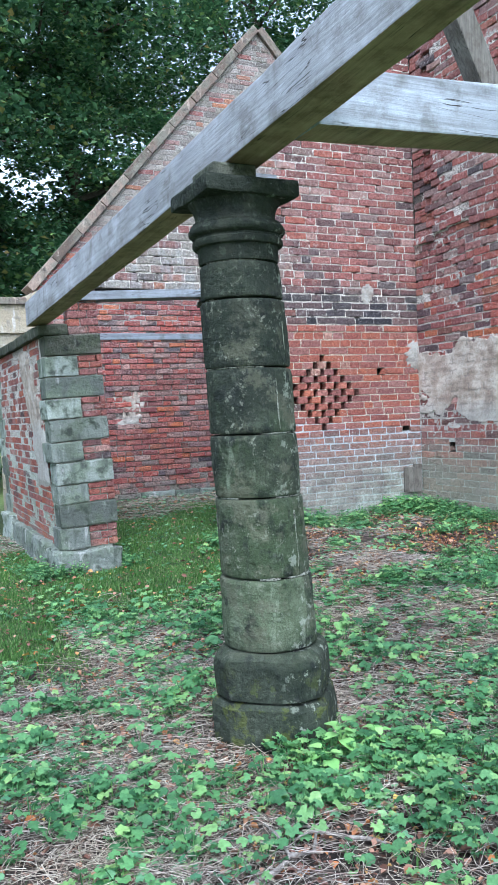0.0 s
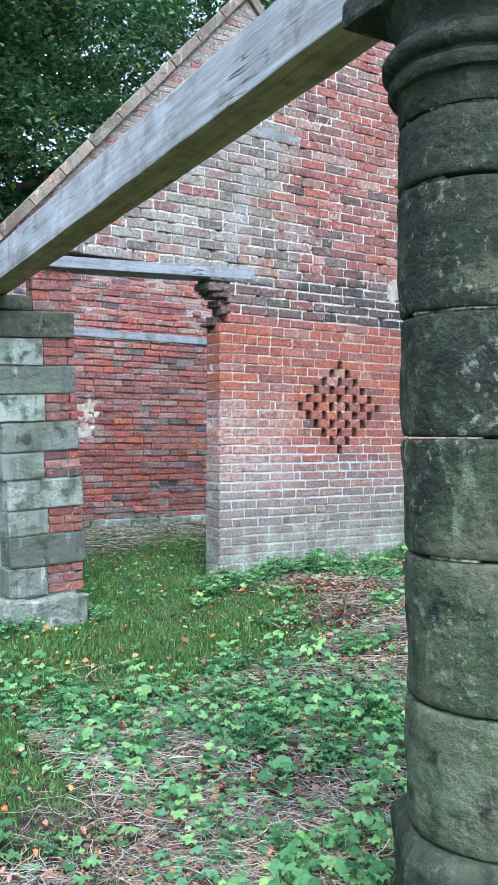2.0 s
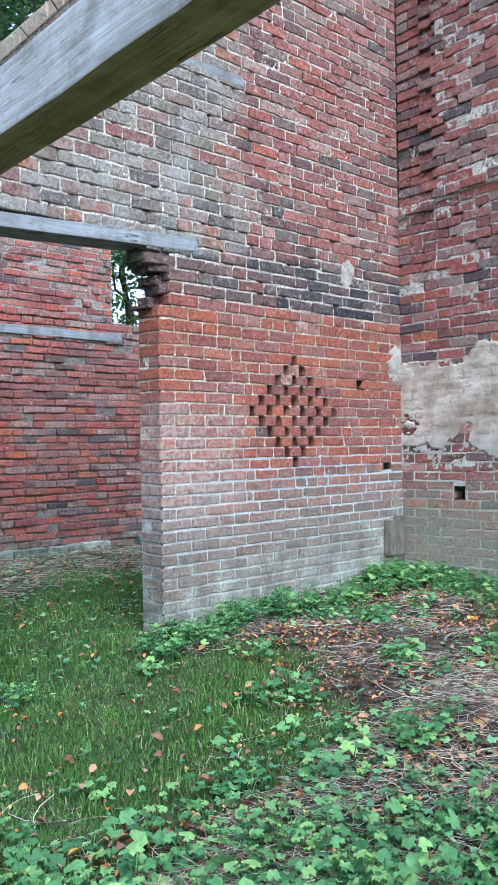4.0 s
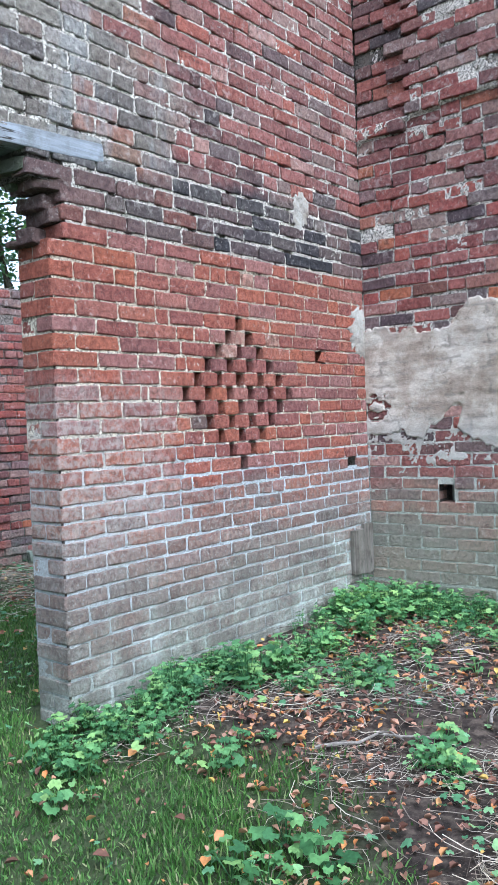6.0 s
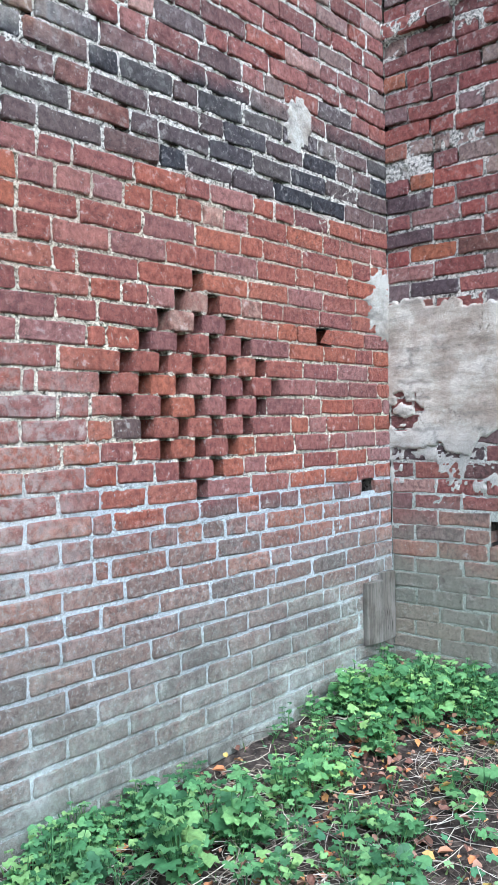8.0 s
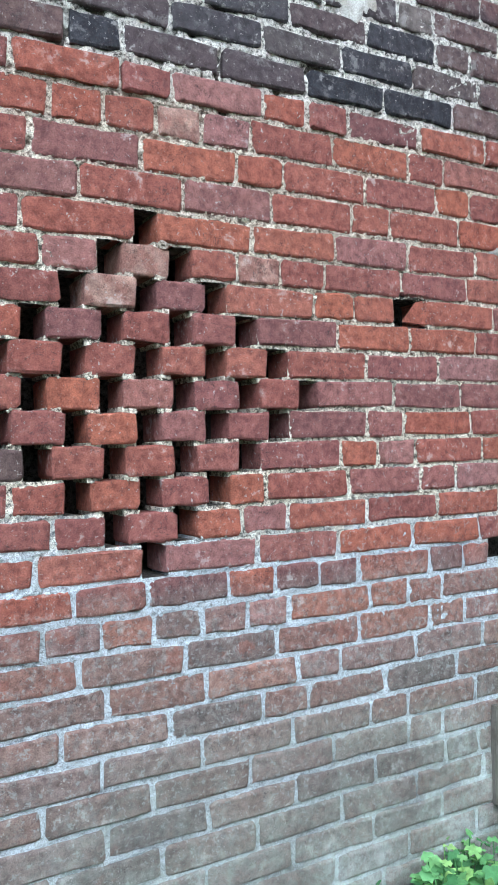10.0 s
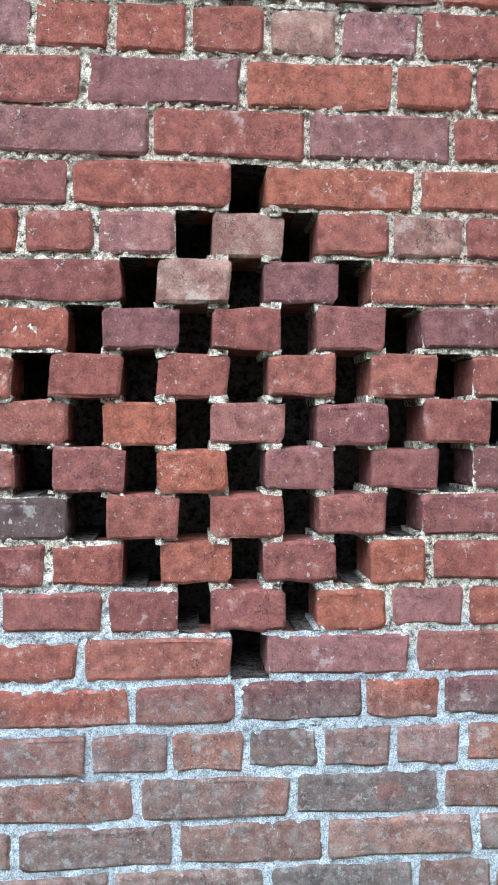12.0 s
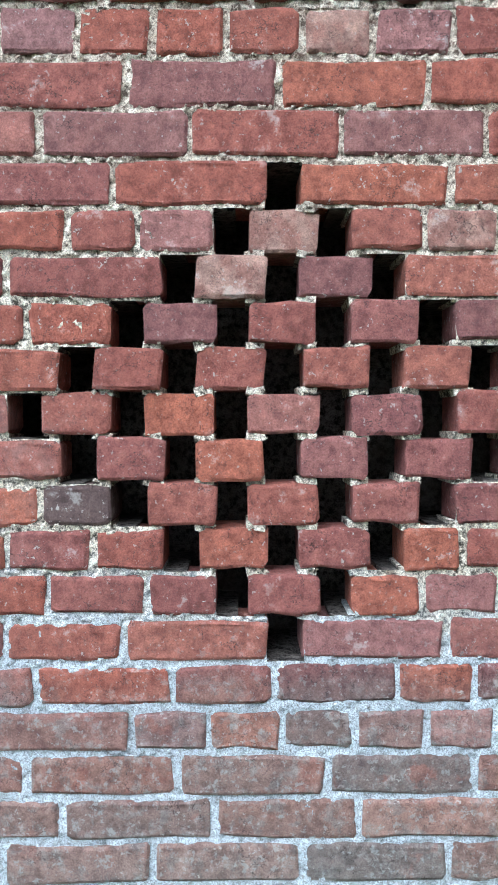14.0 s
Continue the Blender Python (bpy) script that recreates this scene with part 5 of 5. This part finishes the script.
def make_grass():
    blade = (np.array([(-0.5, 0, 0), (0.5, 0, 0), (-0.38, 0.12, 0.5), (0.38, 0.12, 0.5), (0.0, 0.42, 0.95)], float), np.array([(0, 1, 3), (0, 3, 2), (2, 3, 4)]))
    x, y = sown(560000, -5.2, 1.3, -6.6, 2.6, lambda x, y: np.clip(lawn(x, y) * (0.75 + 0.6 * patch(x, y, 2.5, 5)), 0.02, 1))
    n = len(x)
    sizes = np.stack([rnp.uniform(0.004, 0.009, n), rnp.uniform(0.02, 0.055, n), rnp.uniform(0.018, 0.05, n) * (0.8 + 0.5 * (patch(x, y, 1.1, 9) > 0.05))], 1)
    stuff("grass", [scatter(blade, on_ground(x, y, -0.004), turned(n, 0.5), sizes)], GRASS, "green uncut lawn grass with scattered fallen leaves", "grass")


def weed_plant(leaves, height, spread, size):
    parts, rot = [], 0.0
    for i in range(leaves):
        h = height * (0.25 + 0.75 * (i + 1) / leaves)
        rot += 2.4
        leaf = palm_leaf(size * (1.1 - 0.35 * i / leaves) * rnp.uniform(0.7, 1.15), rnp.uniform(0.66, 0.82), rnp.uniform(0.15, 0.45))
        reach = spread * rnp.uniform(0.3, 1.0) * (1 - 0.5 * i / leaves)
        m = turned(1, 0.55, np.array([rot]))
        place = np.array([[math.cos(rot) * reach, math.sin(rot) * reach, h]])
        parts.append(scatter(leaf, place, m, np.ones(1)))
        # stalk
        w = 0.0016
        p, q = np.array([0, 0, 0.0]), place[0]
        stalk = np.array([p + (w, 0, 0), p + (-w, w, 0), p + (0, -w, 0), q + (w, 0, 0), q + (-w, w, 0), q + (0, -w, 0)])
        parts.append((stalk, np.array([(0, 1, 4), (0, 4, 3), (1, 2, 5), (1, 5, 4), (2, 0, 3), (2, 3, 5)])))
    return joined(parts)


def make_weeds():
    def rough(x, y):
        return np.clip(1.06 - lawn(x, y), 0, 1)
    parts = []
    for _ in range(10):
        x, y = sown(1900, -5.6, 1.3, -8.6, -0.02, lambda x, y: np.clip((0.16 + 1.3 * np.clip(patch(x, y, 1.1, 3) + 0.12, 0, 1)) * rough(x, y) * np.where((x > -1.4) & (y > -2.8), 0.12, 1.0), 0, 1))
        n = len(x)
        parts.append(scatter(weed_plant(rnp.randint(4, 8), rnp.uniform(0.04, 0.11), 0.07, rnp.uniform(0.045, 0.075)), on_ground(x, y), turned(n, 0.35), rnp.uniform(0.55, 1.25, n)))
    for _ in range(5):
        x, y = sown(420, -2.3, 1.2, -3.2, -0.3, lambda x, y: np.clip(3.0 * (patch(x, y, 2.1, 21) - 0.18), 0, 0.4) * rough(x, y))
        n = len(x)
        parts.append(scatter(weed_plant(rnp.randint(6, 10), rnp.uniform(0.05, 0.11), 0.07, rnp.uniform(0.045, 0.065)), on_ground(x, y), turned(n, 0.3), rnp.uniform(0.6, 1.1, n)))
    for _ in range(6):
        x, y = sown(950, -3.4, 1.3, -0.7, 0.6, lambda x, y: wallside(x, y) * np.clip(0.30 + 1.5 * patch(x, y, 2.6, 8), 0.05, 0.6))
        n = len(x)
        parts.append(scatter(weed_plant(rnp.randint(7, 12), rnp.uniform(0.08, 0.17), 0.08, rnp.uniform(0.035, 0.055)), on_ground(x, y), turned(n, 0.3), rnp.uniform(0.45, 1.1, n)))
        x, y = sown(260, 0.75, 1.3, -4.5, -0.2, lambda x, y: wallside(x, y) * np.clip(0.25 + 1.3 * patch(x, y, 2.2, 8), 0.03, 0.5))
        n = len(x)
        parts.append(scatter(weed_plant(rnp.randint(7, 12), rnp.uniform(0.08, 0.17), 0.08, rnp.uniform(0.04, 0.06)), on_ground(x, y), turned(n, 0.3), rnp.uniform(0.5, 1.0, n)))
    for _ in range(4):
        x, y = sown(36, -0.6, 0.9, -0.5, -0.05, lambda x, y: np.clip(0.3 + 1.5 * patch(x, y, 2.6, 8), 0.0, 0.6))
        n = len(x)
        parts.append(scatter(weed_plant(rnp.randint(12, 18), rnp.uniform(0.15, 0.22), 0.09, rnp.uniform(0.05, 0.07)), on_ground(x, y), turned(n, 0.25), rnp.uniform(0.6, 1.1, n)))
    stuff("weeds", parts, WEED, "bright green nettles and ground elder growing from bare soil", "weeds")
    x, y = sown(86000, -5.6, 1.3, -8.6, 3.4, lambda x, y: np.where(y > 0, 0.12, np.clip(rough(x, y) * (0.08 + 1.4 * patch(x, y, 1.4, 6)) * np.where((x > -1.4) & (y > -2.8), 0.22, 1.0) + 0.03 * (patch(x, y, 1.1, 7) > 0.1), 0.012, 1)))
    n = len(x)
    stuff("creeper", [scatter(palm_leaf(1.0, 0.80, 0.3), on_ground(x, y, rnp.uniform(0.01, 0.06, n)), turned(n, 0.6), rnp.uniform(0.016, 0.046, n))], CREEPER, "low creeping plants with small rounded leaves", "plants")


def make_litter():
    x, y = sown(34000, -5.6, 1.3, -8.6, 3.4, lambda x, y: np.clip(0.42 + 0.9 * patch(x, y, 1.2, 4), 0.1, 1) * np.where(lawn(x, y) > 0.5, 0.28, 1.0))
    n = len(x)
    up = on_ground(x, y, rnp.uniform(0.008, 0.03, n) + 0.03 * (lawn(x, y) > 0.5))
    x, y = sown(52000, -5.6, 1.25, -8.6, -0.3, lambda x, y: np.clip((1 - lawn(x, y)) * (0.5 + 1.3 * patch(x, y, 1.7, 24)), 0.03, 1))
    crumbs = scatter(small_leaf(1.0, 0.6, 0.35), on_ground(x, y, rnp.uniform(0.006, 0.03, len(x))), turned(len(x), 0.9), 0.014 + 0.03 * rnp.uniform(0, 1, len(x)) ** 1.5)
    stuff("fallen_leaves", [crumbs, scatter(small_leaf(1.0, 0.72, 0.22), up, turned(n, 0.75), 0.016 + 0.042 * rnp.uniform(0, 1, n) ** 1.7)], LITTER, "orange and brown fallen autumn leaves on the ground", "leaves")


def stem_shape(bend):
    v, f = [], []
    for i in range(4):
        t = i / 3
        for j in range(3):
            a = 2 * math.pi * j / 3
            v.append((t - 0.5, bend * math.sin(t * 3.1) + 0.008 * math.cos(a), 0.25 * bend * math.sin(t * 2.2) + 0.008 * math.sin(a)))
    for i in range(3):
        for j in range(3):
            a, b = i * 3 + j, i * 3 + (j + 1) % 3
            f += [(a, b, b + 3), (a, b + 3, a + 3)]
    return np.array(v), np.array(f)


def make_stems():
    parts = []
    for k in range(8):
        x, y = sown(9000, -5.2, 1.25, -8.6, 3.3, lambda x, y: np.where(y > 0, 0.6 * (y > 1.7), np.clip((1 - lawn(x, y)) * (0.38 + 1.2 * patch(x, y, 0.8, 11) + 0.9 * patch(x, y, 2.6, 13) - 0.3 * ((x > -1.7) & (y > -2.7))) + 0.45 * (y < -3.2), 0, 1)))
        n = len(x)
        length = rnp.uniform(0.05, 0.24, n)
        sizes = np.stack([length, length, np.clip(length, 0.1, 0.22)], 1)
        parts.append(scatter(stem_shape(rnp.uniform(-0.28, 0.28)), on_ground(x, y, rnp.uniform(0.008, 0.04, n)), turned(n, 0.16), sizes))
        x, y = sown(15000, -5.2, -0.6, -8.6, -1.9, lambda x, y: np.clip((1 - lawn(x, y)) * (0.6 + 0.9 * patch(x, y, 1.5, 17)), 0, 1))
        n = len(x)
        length = rnp.uniform(0.04, 0.20, n)
        parts.append(scatter(stem_shape(rnp.uniform(-0.28, 0.28)), on_ground(x, y, rnp.uniform(0.01, 0.05, n)), turned(n, 0.2), np.stack([length, length, np.clip(length, 0.1, 0.2)], 1)))
        x, y = sown(2200, -2.2, 1.25, -3.2, -0.1, lambda x, y: np.clip((1 - lawn(x, y)) * (0.12 + 2.6 * patch(x, y, 1.9, 19)), 0, 1))
        n = len(x)
        length = rnp.uniform(0.03, 0.16, n)
        parts.append(scatter(stem_shape(rnp.uniform(-0.35, 0.35)), on_ground(x, y, rnp.uniform(0.006, 0.04, n)), turned(n, 0.25), np.stack([length, length, np.clip(length, 0.06, 0.14)], 1)))
    stuff("dead_stems", parts, STRAW, "pale dry dead stems matted over dark soil", "stems")


# ---- trees ----
def limb(bm, pts, radii, sides=8):
    rings = []
    for (p, r), q in zip(zip(pts, radii), pts[1:] + [pts[-1] + (pts[-1] - pts[-2])]):
        rot = (q - p).to_track_quat("Z", "Y")
        rings.append([bm.verts.new(p + rot @ Vector((r * math.cos(2 * math.pi * i / sides), r * math.sin(2 * math.pi * i / sides), 0))) for i in range(sides)])
    for a, b in zip(rings, rings[1:]):
        for i in range(sides):
            j = (i + 1) % sides
            bm.faces.new((a[i], a[j], b[j], b[i]))


def make_tree(x, y, height, spread, leaves, seed, low=0.2, leaf=0.13):
    rng = random.Random(seed)
    tree = thing("tree", "tall broadleaf tree with dense dark green leaves", "tree", Matrix.Translation((x, y, ground_height(x, y))), "trees beyond the walls")
    wood = bmesh.new()
    trunk = [Vector((0, 0, -0.3))]
    for i in range(1, 9):
        trunk.append(Vector((rng.uniform(-0.15, 0.15) * i * 0.5, rng.uniform(-0.15, 0.15) * i * 0.5, height * 0.9 * i / 8)))
    r0 = 0.022 * height
    limb(wood, trunk, [r0 * (1.25 if i == 0 else 1 - i / 9.5) for i in range(9)], 10)
    tips = []
    for i in range(26):
        t = low + (0.95 - low) * i / 25
        k = min(7, int(t * 8))
        base = trunk[k].lerp(trunk[k + 1], t * 8 - k)
        ang = i * 2.4 + rng.uniform(-0.4, 0.4)
        reach = spread * math.sin(math.pi * min(0.92, 0.25 + 0.7 * (t - low) / (1 - low))) * rng.uniform(0.75, 1.1)
        out = Vector((math.cos(ang), math.sin(ang), rng.uniform(-0.05, 0.45)))
        pts = [base]
        for s in range(1, 5):
            pts.append(base + out * reach * s / 4 + Vector((rng.uniform(-1, 1), rng.uniform(-1, 1), rng.uniform(-0.7, 0.3))) * 0.07 * reach)
        rad = r0 * 0.35 * (1.1 - t)
        limb(wood, pts, [rad * (1 - s / 4.6) for s in range(5)], 6)
        for s in (1, 2, 3, 4):
            for _ in range(3):
                tips.append((pts[s] + Vector((rng.gauss(0, 1), rng.gauss(0, 1), rng.gauss(0, 0.8))) * spread * 0.16, spread * rng.uniform(0.10, 0.22)))
    part("trunk", wood, BARK, tree)
    tips_p, tips_r = np.array([t[0] for t in tips]), np.array([t[1] for t in tips])
    pick = rnp.randint(0, len(tips), leaves)
    d = rnp.normal(0, 1, (leaves, 3))
    d /= np.linalg.norm(d, axis=1, keepdims=True)
    d[:, 2] = np.abs(d[:, 2]) * np.where(rnp.uniform(0, 1, leaves) < 0.75, 1, -1)
    places = tips_p[pick] + d * (tips_r[pick] * rnp.uniform(0.25, 1.0, leaves) ** 0.5)[:, None] * (1.25, 1.25, 0.7)
    quad = (np.array([(0, 0, 0), (0.5, -0.34, 0.08), (1, 0, -0.1), (0.5, 0.34, 0.08)], float), np.array([(0, 1, 2), (0, 2, 3)]))
    v, f = scatter(quad, places, turned(leaves, 1.1), rnp.uniform(0.7, 1.3, leaves) * leaf)
    crown = new("crown", mesh_np("crown", v, f, TREE_LEAF))
    crown.parent = tree


def make_trees():
    make_tree(-4.5, 10.5, 15.0, 5.0, 90000, 1, 0.1, 0.15)
    make_tree(0.3, 13.0, 17.0, 4.8, 90000, 2, 0.12, 0.15)
    make_tree(-9.5, 14.5, 18.0, 6.0, 50000, 3, 0.08, 0.16)
    make_tree(7.0, 15.5, 19.0, 6.0, 45000, 4, 0.52, 0.16)
    make_tree(-4.0, 20.0, 20.0, 6.5, 50000, 5, 0.05, 0.2)
    make_tree(11.5, 19.0, 13.0, 5.0, 9000, 14, 0.2, 0.2)
    make_tree(-16.0, 22.0, 19.0, 7.0, 30000, 6, 0.05, 0.22)
    # The last three stand out of view, added to shape the surrounding light.
    make_tree(-17.0, 4.0, 16.0, 6.0, 24000, 7, 0.15, 0.22)
    make_tree(-15.0, -14.0, 15.0, 6.0, 20000, 8, 0.15, 0.24)
    make_tree(4.0, -24.0, 15.0, 6.0, 20000, 9, 0.12, 0.24)


def make_stick(x, y, length, yaw, radius, seed):
    rng = random.Random(seed)
    stick = thing("stick", "bare grey fallen stick lying among weeds", "stick", None, "fallen sticks")
    bm = bmesh.new()
    d = Vector((math.cos(yaw), math.sin(yaw), 0))
    side = Vector((-d.y, d.x, 0))
    pts = []
    for i in range(7):
        p = Vector((x, y, 0)) + d * length * (i / 6 - 0.5) + side * rng.uniform(-0.06, 0.06) * length
        p.z = ground_height(p.x, p.y) + radius * 0.7 + 0.015 + rng.uniform(0, 0.02)
        pts.append(p)
    limb(bm, pts, [radius * (1 - 0.1 * i) for i in range(7)], 7)
    part("branch", bm, BARK_GREY, stick)
    twig = bmesh.new()
    tip = pts[3] + (d * 0.5 + side * rng.choice((-1, 1))) * length * 0.3 + Vector((0, 0, 0.03))
    limb(twig, [pts[3], pts[3].lerp(tip, 0.5) + Vector((0, 0, 0.02)), tip], [radius * 0.55, radius * 0.4, radius * 0.2], 6)
    part("twig", twig, BARK_GREY, stick)


GREY_N = Nodes("grey dead wood")
BARK_GREY = GREY_N.done(GREY_N.ramp(GREY_N.noise(60, 5), [(0.3, (0.13, 0.115, 0.10)), (0.7, (0.36, 0.33, 0.30))]), 0.9, [(GREY_N.noise(90, 4), 0.6, 0.006)])


def make_nettle(x, y, height, leaves, seed):
    """A single taller weed that stands out beside the column."""
    plant = thing("weed_plant", "bright green broad-leaved weed growing beside the column", "plant", Matrix.Translation((x, y, ground_height(x, y))), "weeds by the column")
    rng = random.Random(seed)
    stem = bmesh.new()
    limb(stem, [Vector((0, 0, -0.02)), Vector((0.01, 0, height * 0.5)), Vector((0.0, 0.02, height))], [0.004, 0.003, 0.002], 6)
    part("stem", stem, WEED_SINGLE, plant)
    for i in range(leaves):
        size = rng.uniform(0.05, 0.085) * (1.15 - 0.4 * i / leaves)
        v, f = leaf_shape(size, size * 0.85, 0.6, rng.uniform(0.1, 0.3), rng.uniform(0.2, 0.5))
        a = i * 2.4 + rng.uniform(-0.3, 0.3)
        m = Matrix.Translation((0.02 * math.cos(a), 0.02 * math.sin(a), height * (0.35 + 0.65 * (i + 1) / leaves))) @ Matrix.Rotation(a, 4, "Z") @ Matrix.Rotation(rng.uniform(-0.5, 0.15), 4, "Y")
        ob = new("leaf", mesh_np("leaf", v, f, WEED_SINGLE))
        ob.parent = plant
        ob.matrix_local = m


single = Nodes("bright weed")
WEED_SINGLE = single.done(single.ramp(single.object_random, [(0.0, (0.16, 0.36, 0.10)), (1.0, (0.28, 0.50, 0.16))]), 0.5)


def make_crumbs():
    """Crumbs of lime that stick out of the joints round the vent and at the corners of its openings."""
    rng = random.Random(23)
    lump = [(1, 0, 0), (-1, 0, 0), (0, 1, 0), (0, -1, 0), (0, 0, 1), (0, 0, -1)]
    faces = [(0, 2, 4), (2, 1, 4), (1, 3, 4), (3, 0, 4), (2, 0, 5), (1, 2, 5), (3, 1, 5), (0, 3, 5)]
    verts, tris = [], []

    def crumb(x, y, z, r):
        base = len(verts)
        turn = Matrix.Rotation(rng.uniform(0, 6.3), 3, "Y")
        for v in lump:
            p = turn @ (Vector(v) * r * rng.uniform(0.6, 1.3))
            verts.append((x + p.x * 1.35, y + p.y * 0.8, z + p.z))
        tris.extend(tuple(base + i for i in f) for f in faces)

    for k in range(-5, 6):
        for h in lattice_holes(k):
            for sx in (-1, 1):
                for sz in (-1, 1):
                    for _ in range(rng.randint(2, 7)):
                        crumb(h + sx * rng.uniform(0.028, 0.045), rng.uniform(-0.002, 0.02), course_mid(k) + sz * (COURSE / 2 + rng.uniform(-0.005, 0.005)), rng.uniform(0.0015, 0.0042))
    for k in range(-8, 9):
        z = (course_mid(k) + course_mid(k + 1)) / 2
        for _ in range(330):
            x = rng.uniform(-0.66, 0.9)
            clear = (5.6 - abs(k + 0.5)) * HALF + 0.06
            if abs(x) > clear and noise.noise(Vector((x * 9, z * 9, 4.0))) > -0.1:
                crumb(x, rng.uniform(-0.0035, 0.002), z + rng.uniform(-0.0065, 0.0065), rng.uniform(0.0012, 0.0036))
    ob = new("mortar_crumbs", mesh_of("mortar_crumbs", verts, tris, LIME_MORTAR))
    ob.parent = bpy.data.objects["wall_front"]
    tagged(ob, "crumbs of pale lime in the joints", kind="stuff")


make_crumbs()
make_grass()
make_weeds()
make_nettle(-2.78, -4.82, 0.16, 9, 3)
make_nettle(-2.62, -4.86, 0.12, 8, 4)
make_nettle(-2.9, -4.9, 0.10, 7, 5)
make_nettle(-2.45, -4.98, 0.09, 7, 6)
for spec in ((-3.35, -5.45, 0.55, 0.5, 0.012, 1), (-3.15, -5.35, 0.45, 2.2, 0.009, 2), (-2.1, -2.15, 0.4, -0.6, 0.007, 3), (-0.75, -1.25, 0.5, -0.9, 0.008, 4), (-0.2, -1.5, 0.45, 0.3, 0.007, 5), (-2.6, -5.2, 0.5, 1.1, 0.008, 6)):
    make_stick(*spec)
make_litter()
make_stems()
make_trees()
